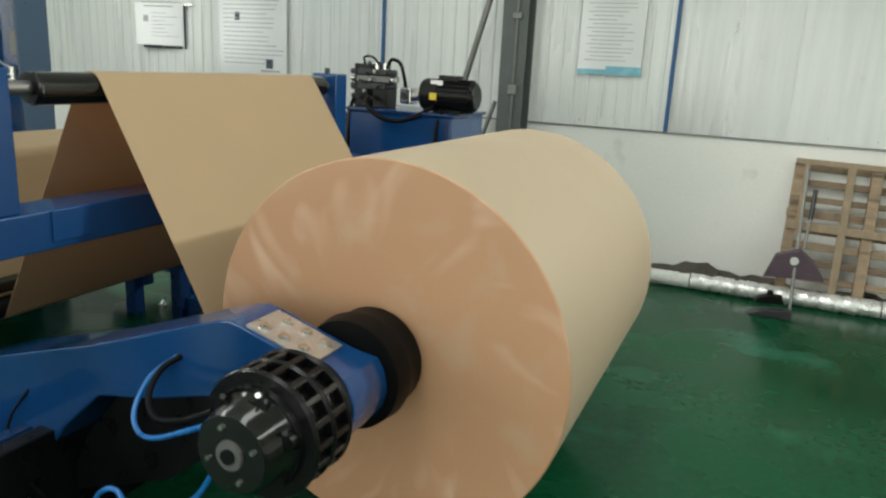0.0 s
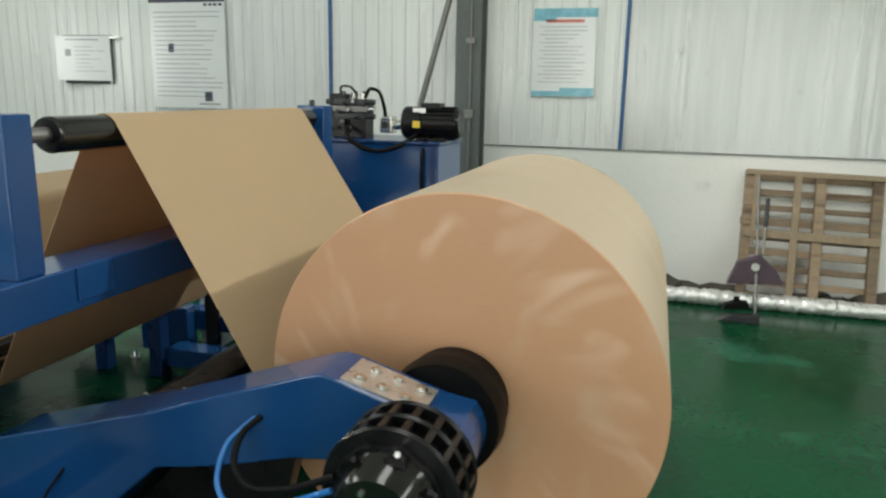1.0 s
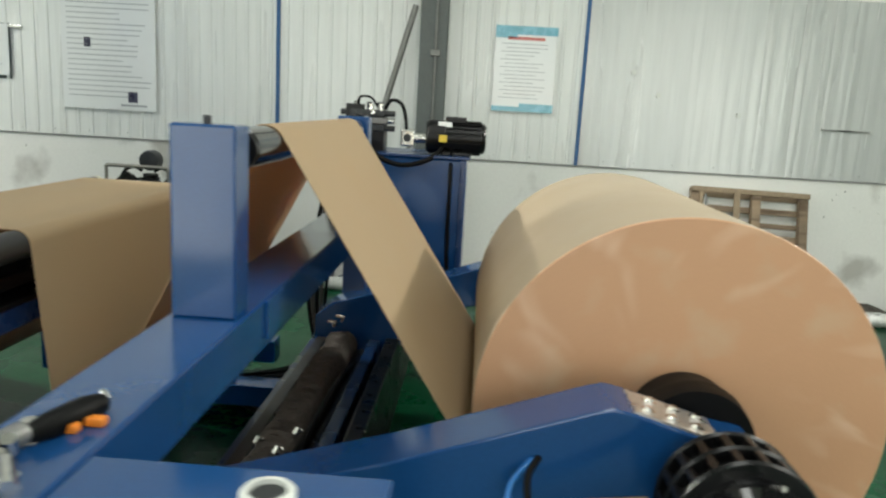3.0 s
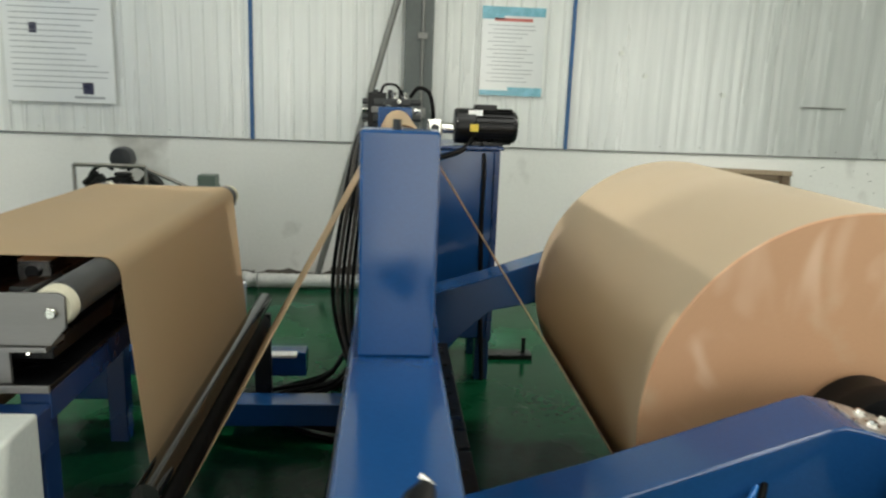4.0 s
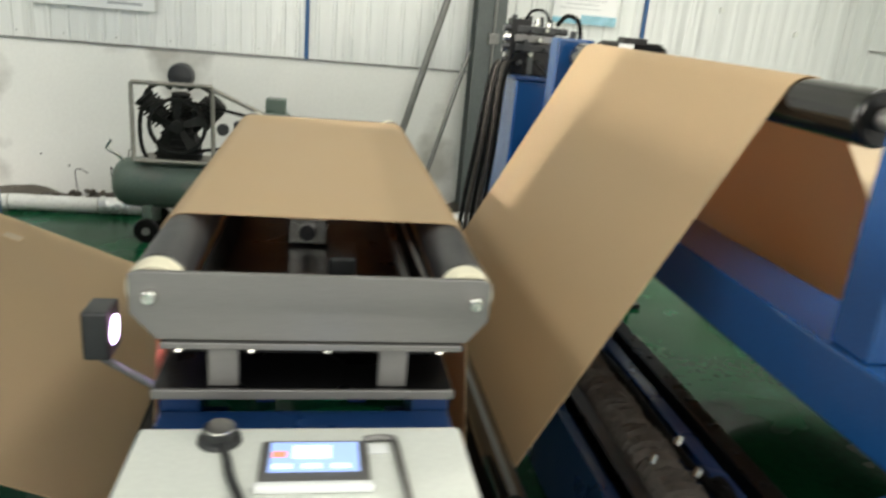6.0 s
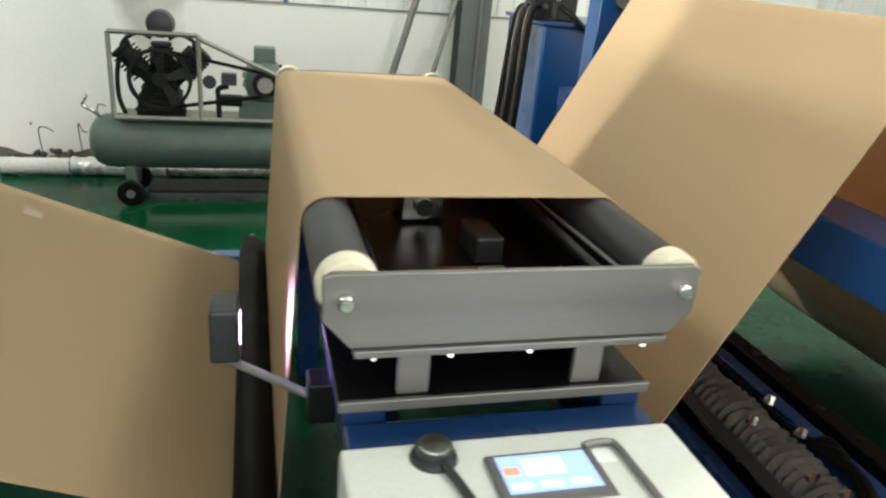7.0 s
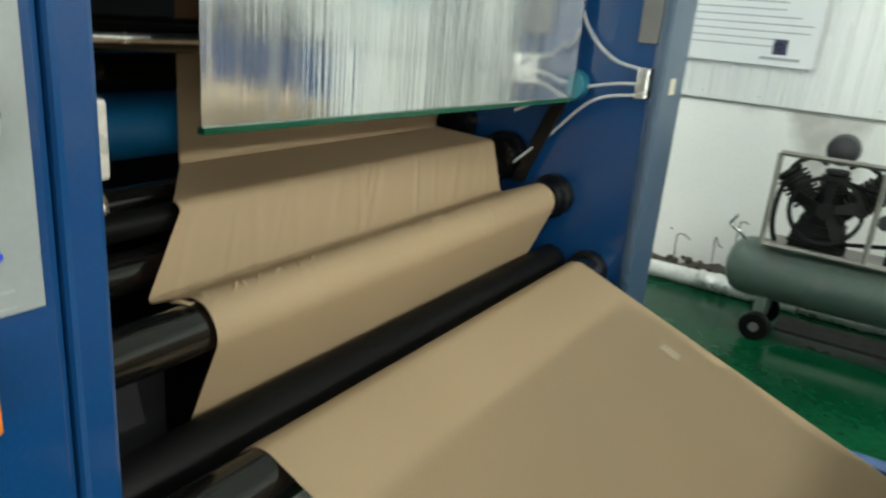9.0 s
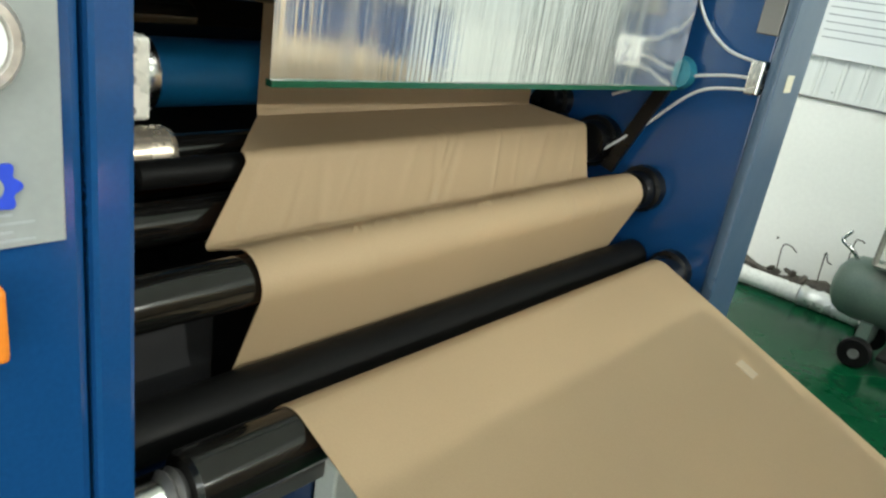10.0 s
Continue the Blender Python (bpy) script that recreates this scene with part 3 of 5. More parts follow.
def build_stand():
    x, z = ROLL[:2]
    st = thing("unwind_stand", (-1.2, 2.9, 0), "blue shaftless unwind stand gripping the paper roll by its core", "roll stand")
    near = arm(st, 1.83, 2.015, "near_arm")
    arm(st, 3.835, 4.02, "far_arm")
    # bolted plate on the slope of the arm
    d = Vector((0.220, 0, -0.065)).normalized()
    n = Vector((0.065, 0, 0.220)).normalized()
    a0 = Vector((-0.708, 1.840, 0.917))
    bm = B()
    vs = [bm.verts.new(a0 + d * i + Vector((0, j, 0)) + n * k) for k in (-0.012, 0.006) for i in (0, 0.228) for j in (0, 0.145)]
    bmesh.ops.convex_hull(bm, input=vs)
    part("bolt_plate", bm, ALU_PLATE, near, "worn bare metal plate")
    for i in (0.04, 0.105, 0.17):
        for j in (0.035, 0.11):
            c = a0 + d * (i + (0.02 if j > 0.05 else 0)) + Vector((0, j, 0))
            bm = B()
            rod(bm, c, c + n * 0.010, 0.018, 20)
            rod(bm, c + n * 0.010, c + n * 0.017, 0.011, 6)
            part("bolt", bm, BRIGHT_STEEL, near)
    part("chuck", rings(B(), (x, 2.02, z), (x, 2.20, z), [(0, 0.12), (0, 0.165), (0.35, 0.172), (0.5, 0.16), (0.9, 0.16), (1, 0.12), (1, 0.04)], 48), BLACK_RUBBER, st, "black conical core chuck")
    part("chuck", rings(B(), (x, 3.835, z), (x, 3.67, z), [(0, 0.12), (0, 0.165), (0.9, 0.16), (1, 0.12), (1, 0.04)], 40), BLACK_RUBBER, st)
    # finned brake drum on the outside of the arm
    br = part("brake_drum", rings(B(), (x, 1.60, z), (x, 1.83, z), [(0, 0.10), (0, 0.128), (0.1, 0.135), (0.9, 0.14), (1, 0.13)], 48), BLACK, st, "black ventilated brake drum")
    for k in range(3):
        y = 1.615 + k * 0.072
        part("brake_ring", rings(B(), (x, y, z), (x, y + 0.02, z), [(0, 0.13), (0, 0.162), (0.5, 0.167), (1, 0.162), (1, 0.13)], 56), BLACK, br)
    for k in range(18):
        an = k * math.tau / 18
        bm = B()
        box(bm, 0.132, 0.163, 1.63, 1.775, -0.009, 0.009, 0.003)
        bmesh.ops.rotate(bm, verts=bm.verts[:], cent=(0, 0, 0), matrix=Matrix.Rotation(an, 3, "Y"))
        bmesh.ops.translate(bm, verts=bm.verts[:], vec=(x, 0, z))
        part("vent_rib", bm, BLACK, br)
    part("hub", rings(B(), (x, 1.515, z), (x, 1.61, z), [(0, 0.03), (0, 0.095), (0.12, 0.104), (0.7, 0.108), (1, 0.125)], 48), CHROME_BLACK, br, "dark glossy hub disc")
    part("bearing_ring", rings(B(), (x, 1.507, z), (x, 1.520, z), [(0, 0.024), (0, 0.036), (1, 0.038)], 32), STEEL, br, "grey bearing ring")
    part("bearing_ring", rings(B(), (x, 1.500, z), (x, 1.520, z), [(0, 0.004), (0, 0.018), (1, 0.02)], 32), BLACK, br)
    for k in range(4):
        an = radians(20 + 90 * k)
        p = Vector((x + 0.068 * math.cos(an), 1.508, z + 0.068 * math.sin(an)))
        part("screw", rod(B(), p, p + Vector((0, 0.01, 0)), 0.006, 8), BRIGHT_STEEL, br)
    for k in range(6):
        an = radians(15 + 60 * k)
        c = Vector((x + 0.105 * math.cos(an), 1.575, z + 0.105 * math.sin(an)))
        part("caliper_pot", rod(B(), c, c + Vector((0, 0.05, 0)), 0.026, 14), BLACK, br)
        part("hose_nipple", rod(B(), c + Vector((0, 0.02, 0.02)), c + Vector((0.012, -0.01, 0.035)), 0.007, 8), BRIGHT_STEEL if k % 2 else BLACK, br)
    part("brake_hose", tube(B(), [(-0.934, 1.832, 0.785), (-0.962, 1.78, 0.754), (-0.950, 1.72, 0.702), (-0.867, 1.66, 0.683), (-0.739, 1.62, 0.726), (-0.615, 1.60, 0.79)], 0.009), BLACK_RUBBER, st, "black brake hose")
    part("air_hose", tube(B(), [(-0.950, 1.832, 0.78), (-1.005, 1.78, 0.722), (-0.996, 1.71, 0.653), (-0.931, 1.66, 0.624), (-0.818, 1.62, 0.657), (-0.62, 1.59, 0.76)], 0.0075), BLUE_HOSE, st, "bright blue air hose")
    part("air_hose", tube(B(), [(-1.30, 1.70, 0.20), (-1.10, 1.62, 0.36), (-1.015, 1.60, 0.450), (-0.961, 1.60, 0.470), (-0.90, 1.60, 0.44), (-0.72, 1.62, 0.50), (-0.60, 1.60, 0.66)], 0.0075), BLUE_HOSE, st, "bright blue air hose")
    part("control_cable", tube(B(), [(-1.605, 1.832, 0.519), (-1.667, 1.80, 0.413), (-1.661, 1.78, 0.319), (-1.559, 1.75, 0.259), (-1.363, 1.70, 0.24), (-1.10, 1.68, 0.12)], 0.005), BLACK_RUBBER, st, "thin dark cable")
    # the dark bracket below the arm
    part("torque_bracket", slab_xz(B(), [(-1.27, 0.55), (-0.90, 0.655), (-0.875, 0.63), (-0.93, 0.42), (-1.08, 0.30), (-1.5, 0.14), (-1.55, 0.14), (-1.42, 0.38)], 1.90, 1.96, 0.004), BLACK, st, "dark steel bracket below the arm")
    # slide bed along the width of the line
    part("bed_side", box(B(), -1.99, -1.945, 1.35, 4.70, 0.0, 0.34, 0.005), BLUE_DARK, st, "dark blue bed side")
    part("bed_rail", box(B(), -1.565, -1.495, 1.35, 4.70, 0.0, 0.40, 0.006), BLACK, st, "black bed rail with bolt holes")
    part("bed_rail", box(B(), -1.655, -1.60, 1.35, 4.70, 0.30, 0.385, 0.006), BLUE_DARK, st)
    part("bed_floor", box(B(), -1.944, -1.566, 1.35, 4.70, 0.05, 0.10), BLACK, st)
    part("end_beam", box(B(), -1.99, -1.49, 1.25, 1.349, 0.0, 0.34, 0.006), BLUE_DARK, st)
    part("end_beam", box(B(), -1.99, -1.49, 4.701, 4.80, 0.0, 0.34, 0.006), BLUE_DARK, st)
    for k in range(12):
        y = 2.1 + k * 0.16
        part("rail_bolt", rod(B(), (-1.53, y, 0.40), (-1.53, y, 0.406), 0.012, 8), OILY_DARK, st)
    part("cover_sheet", box(B(), -1.935, -1.885, 2.02, 3.84, 0.375, 0.383, 0.002), ROLLER_GREY, st)
    part("guide_rod", rod(B(), (-1.70, 2.02, 0.30), (-1.70, 3.84, 0.30), 0.03, 20), BLACK, st, "black greased guide rod")
    bm = B()
    rj = random.Random(31)
    prof = [(k / 110, 0.074 + (0.009 if k % 2 else -0.009) + 0.004 * math.sin(k * 0.37) + rj.uniform(-0.003, 0.003)) for k in range(111)]
    rings(bm, (-1.80, 2.02, 0.355), (-1.80, 3.84, 0.355), prof, 16)
    for v in bm.verts:
        v.co += Vector((rj.uniform(-1, 1), rj.uniform(-1, 1), rj.uniform(-1, 1))) * 0.0035
        v.co.z = min(v.co.z, 0.425 + rj.uniform(-0.006, 0.006))
    part("bellows", bm, CANVAS, st, "dusty brown cloth bellows")
    rnd = random.Random(9)
    for k in range(7):
        p = Vector((-1.78 + rnd.uniform(-0.08, 0.1), 2.06 + k * 0.085, 0.43 + rnd.uniform(-0.02, 0.03)))
        bm = B()
        rod(bm, p, p + Vector((0.012, 0.01, 0.022)), 0.012, 6)
        rod(bm, p + Vector((0, 0.02, 0)), p + Vector((0.02, 0.03, 0.004)), 0.008, 10)
        part("hose_fitting", bm, BRIGHT_STEEL, st)
    for k in range(5):
        p = Vector((-1.84 + 0.035 * (k % 3), 3.80 + 0.035 * k, 0.46 + 0.02 * (k % 2)))
        bm = B()
        rod(bm, p, p + Vector((0.008, -0.01, 0.026)), 0.013, 6)
        rod(bm, p + Vector((0.008, -0.01, 0.024)), p + Vector((-0.03, -0.02, 0.03)), 0.009, 10)
        part("hose_fitting", bm, BRIGHT_STEEL, st)
    part("fitting_block", box(B(), -1.87, -1.73, 3.842, 4.00, 0.38, 0.462, 0.006), BLACK, st, "black fitting block")
    for k in range(4):
        part("hydraulic_hose", tube(B(), [(-1.80 + 0.03 * k, 2.08 + 0.05 * k, 0.42), (-1.74 + 0.01 * k, 2.2 + 0.05 * k, 0.46), (-1.71, 2.5, 0.40), (-1.70, 3.2, 0.36 + 0.01 * k), (-1.70, 3.9, 0.28)], 0.012), BLACK_RUBBER, st)


build_stand()

# ---------------------------------------------------------------- idler frame


def build_idler_frame():
    fr = thing("idler_frame", (-1.78, 2.5, 0), "blue box-section frame carrying a high black idler roller", "machine frame")
    x0, x1, top = -1.866, -1.700, 1.083
    part("post", box(B(), x0 + 0.003, x1 - 0.003, 1.832, 1.935, top, 1.556, 0.006), BLUE, fr, "glossy blue upright box post")
    part("post", box(B(), x0 + 0.003, x1 - 0.003, 3.86, 3.97, top, 1.556, 0.006), BLUE, fr, "glossy blue upright box post")
    part("beam", box(B(), x0 - 0.012, x1 + 0.012, 0.96, 4.02, 0.945, top, 0.006), BLUE, fr, "glossy blue box beam")
    part("side_beam", box(B(), x1 + 0.014, -1.225, 0.86, 1.135, 0.95, top - 0.002, 0.006), BLUE, fr, "short blue side beam")
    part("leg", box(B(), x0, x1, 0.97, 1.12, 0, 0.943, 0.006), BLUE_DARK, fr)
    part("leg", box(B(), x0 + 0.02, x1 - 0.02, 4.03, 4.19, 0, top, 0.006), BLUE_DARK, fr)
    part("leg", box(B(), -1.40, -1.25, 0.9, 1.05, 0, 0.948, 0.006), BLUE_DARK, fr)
    rx, rz, rr = IDLER
    rol = MOVING["idler"] = part("roller", rings(B(), (rx, 2.06, rz), (rx, 3.80, rz), [(0, 0.03), (0, rr - 0.012), (0.004, rr - 0.003), (0.996, rr - 0.003), (1, rr - 0.012), (1, 0.03)], 48), CHROME_BLACK, fr, "shiny black roller")
    part("shaft", rod(B(), (rx, 1.93, rz), (rx, 2.07, rz), 0.024, 20), STEEL, rol)
    part("shaft", rod(B(), (rx, 3.79, rz), (rx, 3.87, rz), 0.024, 20), STEEL, rol)
    part("bearing_ring", rings(B(), (rx, 2.050, rz), (rx, 2.062, rz), [(0, 0.03), (0, 0.052), (1, 0.054), (1, 0.03)], 32), BLACK, rol)
    part("bolt", rod(B(), (-1.79, 1.885, 1.556), (-1.79, 1.885, 1.576), 0.010, 6), DARK_PLASTIC, fr, "black bolt head")
    part("bolt", rod(B(), (-1.79, 3.9, 1.556), (-1.79, 3.9, 1.585), 0.014, 6), DARK_PLASTIC, fr)
    kn = part("knob", rings(B(), (-1.384, 1.026, top - 0.002), (-1.384, 1.026, top + 0.028), [(0, 0.036), (0.15, 0.038), (0.85, 0.038), (1, 0.034), (1, 0.027), (0.7, 0.026), (0.7, 0.002)], 36), CABINET, fr, "white round cap with a dark hollow")
    part("socket", rod(B(), (-1.384, 1.026, top + 0.018), (-1.384, 1.026, top + 0.021), 0.0255, 24), DARK_PLASTIC, kn)
    for px, py in ((-1.765, 1.235), (-1.80, 1.165), (-1.755, 1.03), (-1.82, 1.02)):
        bm = B()
        rod(bm, (px, py, top), (px, py, top + 0.012), 0.022, 20)
        rod(bm, (px, py, top + 0.012), (px, py, top + 0.032), 0.014, 6)
        part("bolt", bm, BRIGHT_STEEL, fr)
    lever = part("toggle_lever", rings(B(), (-1.742, 1.290, top + 0.016), (-1.792, 1.135, top + 0.018), [(0, 0.006), (0.06, 0.016), (0.3, 0.024), (0.75, 0.022), (0.95, 0.014), (1, 0.005)], 20), BLACK_RUBBER, fr, "black toggle lever")
    part("pin", rod(B(), (-1.735, 1.283, top + 0.02), (-1.752, 1.295, top + 0.03), 0.006, 10), BRIGHT_STEEL, lever)
    for px, py in ((-1.757, 1.196), (-1.728, 1.226)):
        part("marker", box(B(), px - 0.017, px + 0.017, py - 0.010, py + 0.010, top, top + 0.016, 0.004), ORANGE, fr, "small orange tab")
    cyl = part("air_cylinder", rings(B(), (-1.795, 1.145, top + 0.022), (-1.815, 1.075, top + 0.022), [(0, 0.008), (0.05, 0.018), (0.95, 0.018), (1, 0.010)], 20), PIPE_GREY, fr, "small grey air cylinder")
    for px, py in ((-1.818, 1.068), (-1.775, 1.055), (-1.79, 1.10)):
        part("hose_nut", rod(B(), (px, py, top + 0.010), (px + 0.006, py - 0.012, top + 0.038), 0.012, 8), BRIGHT_STEEL, cyl)
    part("valve_body", rod(B(), (-1.765, 1.045, top + 0.020), (-1.715, 0.975, top + 0.020), 0.018, 18), BRIGHT_STEEL, fr, "bright metal valve body")
    part("valve_neck", rod(B(), (-1.79, 1.075, top + 0.018), (-1.765, 1.045, top + 0.020), 0.014, 14), BLACK, fr)
    part("angle_plate", box(B(), x1 + 0.013, x1 + 0.021, 2.03, 2.19, top - 0.11, top - 0.002, 0.002), BLUE, fr)


build_idler_frame()

# ---------------------------------------------------------------- web guide


def build_guide():
    g = thing("web_guide", (-2.82, 2.9, 0), "steel web guide with two rollers carrying the paper over its top", "web guide")
    outline = [(-3.128, 1.160), (-3.115, 1.166), (-2.530, 1.166), (-2.516, 1.158), (-2.516, 1.088), (-2.552, 1.044), (-3.086, 1.044), (-3.128, 1.092)]
    fp = part("front_plate", slab_xz(B(), outline, 1.98, 1.992, 0.002), STEEL, g, "brushed steel end plate with cut corners")
    part("back_plate", slab_xz(B(), outline, 3.79, 3.802, 0.002), STEEL, g)
    part("plate_lip", box(B(), -3.08, -2.56, 1.972, 2.07, 1.030, 1.0425, 0.002), STEEL, g)
    for key, (x, z, r) in (("guide_east", GUIDE_EAST), ("guide_west", GUIDE_WEST)):
        ro = MOVING[key] = part("roller", rings(B(), (x, 2.035, z), (x, 3.76, z), [(0, 0.02), (0, r - 0.008), (0.004, r - 0.003), (0.996, r - 0.003), (1, r - 0.008), (1, 0.02)], 48), ROLLER_GREY, g, "dark grey roller")
        part("end_cap", rings(B(), (x, 1.995, z), (x, 2.034, z), [(0, 0.03), (0, 0.044), (0.3, 0.048), (1, 0.048), (1, 0.03)], 40), CREAM, ro, "cream plastic end cap")
        part("end_cap", rings(B(), (x, 3.762, z), (x, 3.789, z), [(0, 0.03), (0, 0.048), (1, 0.048), (1, 0.03)], 40), CREAM, ro)
        part("bolt", rings(B(), (x + (0.01 if x > -2.8 else -0.004), 1.966, 1.123), (x + (0.01 if x > -2.8 else -0.004), 1.981, 1.123), [(0, 0.006), (0, 0.010), (0.3, 0.0135), (1, 0.0135)], 20), BRIGHT_STEEL, fp, "bright bolt head")
    for x in (-2.98, -2.68):
        part("bracket", box(B(), x - 0.026, x + 0.026, 2.0, 2.012, 0.945, 1.031, 0.002), STEEL, g)
        part("bracket", box(B(), x - 0.026, x + 0.026, 3.75, 3.762, 0.945, 1.031, 0.002), STEEL, g)
    part("carriage", box(B(), -3.06, -2.58, 2.05, 3.74, 0.985, 1.03, 0.004), BLACK, g, "black inner carriage")
    part("lower_plate", box(B(), -3.10, -2.565, 1.992, 3.79, 0.930, 0.945, 0.003), BLACK, g)
    part("plate_edge", box(B(), -3.10, -2.565, 1.982, 1.991, 0.928, 0.947, 0.002), STEEL, g)
    part("tie_bar", rod(B(), (-2.66, 1.993, 1.125), (-2.66, 3.79, 1.125), 0.011, 12), BLACK, g)
    part("wire", tube(B(), [(-2.62, 1.993, 1.13), (-2.63, 2.8, 1.12), (-2.62, 3.79, 1.13)], 0.004), STEEL, g)
    # black sheets added only to make the guide's interior read dark
    for x in (-3.033, -2.612):
        part("inner_shield", box(B(), x, x + 0.006, 2.05, 3.74, 0.99, 1.125, 0.001), BLACK_RUBBER, g, "added black sheet that keeps the inside dark")
    part("inner_shield", box(B(), -3.02, -2.62, 3.70, 3.71, 1.031, 1.16), BLACK_RUBBER, g)
    for x in (-3.05, -2.93, -2.80, -2.60):
        part("lip_screw", rod(B(), (x, 1.975, 1.029), (x, 1.985, 1.0265), 0.005, 10), BRIGHT_STEEL, g)
    # cameras and clamps between the rollers
    sn = part("sensor", box(B(), -2.90, -2.80, 2.55, 2.66, 1.034, 1.105, 0.006), BRIGHT_STEEL, g, "small silver sensor block")
    part("lens", rod(B(), (-2.85, 2.55, 1.07), (-2.85, 2.535, 1.07), 0.02, 20), DARK_PLASTIC, sn)
    part("sensor", box(B(), -2.90, -2.76, 2.18, 2.24, 1.032, 1.06, 0.004), BRIGHT_STEEL, g)
    part("sensor", box(B(), -2.80, -2.74, 2.30, 2.42, 1.034, 1.09, 0.006), DARK_PLASTIC, g)
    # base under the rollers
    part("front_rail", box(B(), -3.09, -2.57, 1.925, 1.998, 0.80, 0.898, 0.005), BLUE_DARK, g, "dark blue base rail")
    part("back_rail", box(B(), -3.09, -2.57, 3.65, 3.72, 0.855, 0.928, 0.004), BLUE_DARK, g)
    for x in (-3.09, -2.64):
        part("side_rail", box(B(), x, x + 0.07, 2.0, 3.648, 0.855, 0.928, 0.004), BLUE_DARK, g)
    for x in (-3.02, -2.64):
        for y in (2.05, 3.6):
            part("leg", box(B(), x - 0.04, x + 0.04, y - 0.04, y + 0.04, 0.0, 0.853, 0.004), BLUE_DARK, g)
    part("cross_beam", box(B(), -2.60, -1.94, 3.60, 3.74, 0.06, 0.17, 0.005), BLUE, g, "blue cross beam near the floor")
    part("cross_beam", box(B(), -3.4, -2.22, 4.02, 4.14, 0.14, 0.27, 0.005), BLUE, g)
    part("side_cheek", box(B(), -2.92, -2.586, 3.80, 3.89, 0.06, 0.347, 0.006), BLUE, g, "blue end cheek of the lower roller")
    part("bearing_arm", box(B(), -2.44, -2.36, 3.765, 3.80, 0.0, 0.56, 0.005), BLACK, g)
    part("cap_nut", rings(B(), (-2.92, 3.735, 0.0), (-2.92, 3.735, 0.07), [(0, 0.03), (0.5, 0.03), (0.55, 0.02), (1, 0.012)], 16), BRIGHT_STEEL, g, "bright levelling foot")
    part("side_cheek", box(B(), -3.42, -3.09, 3.76, 3.83, 0.12, 0.44, 0.006), BLUE, g)
    part("side_cheek", box(B(), -2.52, -2.34, 2.04, 2.10, 0.0, 0.46, 0.006), BLUE, g)
    part("side_cheek", box(B(), -3.34, -3.16, 2.04, 2.10, 0.0, 0.43, 0.006), BLUE, g)
    for x, z, r in (DIP_EAST, DIP_WEST):
        ro = part("lower_roller", rings(B(), (x, 2.11, z), (x, 3.745, z), [(0, 0.015), (0, r - 0.006), (0.004, r - 0.002), (0.996, r - 0.002), (1, r - 0.006), (1, 0.015)], 36), BLACK_RUBBER, g, "black lower roller")
        part("shaft", rod(B(), (x, 2.07, z), (x, 2.12, z), 0.016, 14), STEEL, ro)
        part("shaft", rod(B(), (x, 3.74, z), (x, 3.83, z), 0.016, 14), STEEL, ro)
    part("tension_bar", rod(B(), (-2.392, 2.06, 0.622), (-2.392, 3.80, 0.622), 0.034, 24), CHROME_BLACK, g, "glossy black tension bar")
    # control cabinet in front
    c = thing("control_cabinet", (-2.83, 1.78, 0), "pale grey control cabinet with a small lit screen", "control cabinet")
    x0, x1, y0, y1, zt = -3.105, -2.562, 1.60, 1.920, 0.912
    part("body", box(B(), x0, x1, y0, y1, 0.10, zt, 0.008), CABINET, c)
    part("plinth", box(B(), x0 + 0.03, x1 - 0.03, y0 + 0.03, y1 - 0.03, 0, 0.10), DARK_PLASTIC, c)
    part("door", box(B(), x0 + 0.025, x1 - 0.025, y0 - 0.012, y0 - 0.001, 0.14, zt - 0.05, 0.003), CABINET, c)
    fr = part("screen_frame", box(B(), -2.900, -2.730, 1.752, 1.863, zt, zt + 0.010, 0.004), STEEL, c, "grey bevelled screen frame")
    part("screen", box(B(), -2.886, -2.746, 1.776, 1.853, zt + 0.010, zt + 0.0125), SCREEN, fr, "lit blue touch screen")
    part("tile", box(B(), -2.882, -2.860, 1.812, 1.826, zt + 0.0125, zt + 0.0138), SCREEN_RED, fr)
    part("tile", box(B(), -2.850, -2.790, 1.808, 1.842, zt + 0.0125, zt + 0.0138), SCREEN_WHITE, fr)
    for k in range(3):
        part("tile", box(B(), -2.880 + k * 0.045, -2.850 + k * 0.045, 1.782, 1.793, zt + 0.0125, zt + 0.0138), SCREEN_WHITE, fr)
    kn = part("selector", rings(B(), (-2.970, 1.880, zt), (-2.970, 1.880, zt + 0.024), [(0, 0.036), (0.3, 0.034), (0.4, 0.027), (0.95, 0.027), (1, 0.024), (1, 0.015), (0.8, 0.014), (0.8, 0.001)], 32), DARK_PLASTIC, c, "black rotary selector with a bright ring")
    part("ring", rings(B(), (-2.970, 1.880, zt + 0.022), (-2.970, 1.880, zt + 0.027), [(0, 0.015), (0, 0.025), (1, 0.024), (1, 0.015)], 28), BRIGHT_STEEL, kn)
    part("selector_cable", tube(B(), [(-2.965, 1.862, zt + 0.008), (-2.952, 1.82, zt + 0.008), (-2.94, 1.77, zt + 0.008), (-2.915, 1.70, zt + 0.008), (-2.895, 1.62, zt + 0.008), (-2.89, 1.592, zt - 0.03), (-2.89, 1.585, zt - 0.3)], 0.007), DARK_PLASTIC, c, "black cable from the selector")
    part("screen_lip", box(B(), -2.905, -2.725, 1.735, 1.751, zt, zt + 0.014, 0.004), PAPER_WHITE, c, "pale lip below the screen")
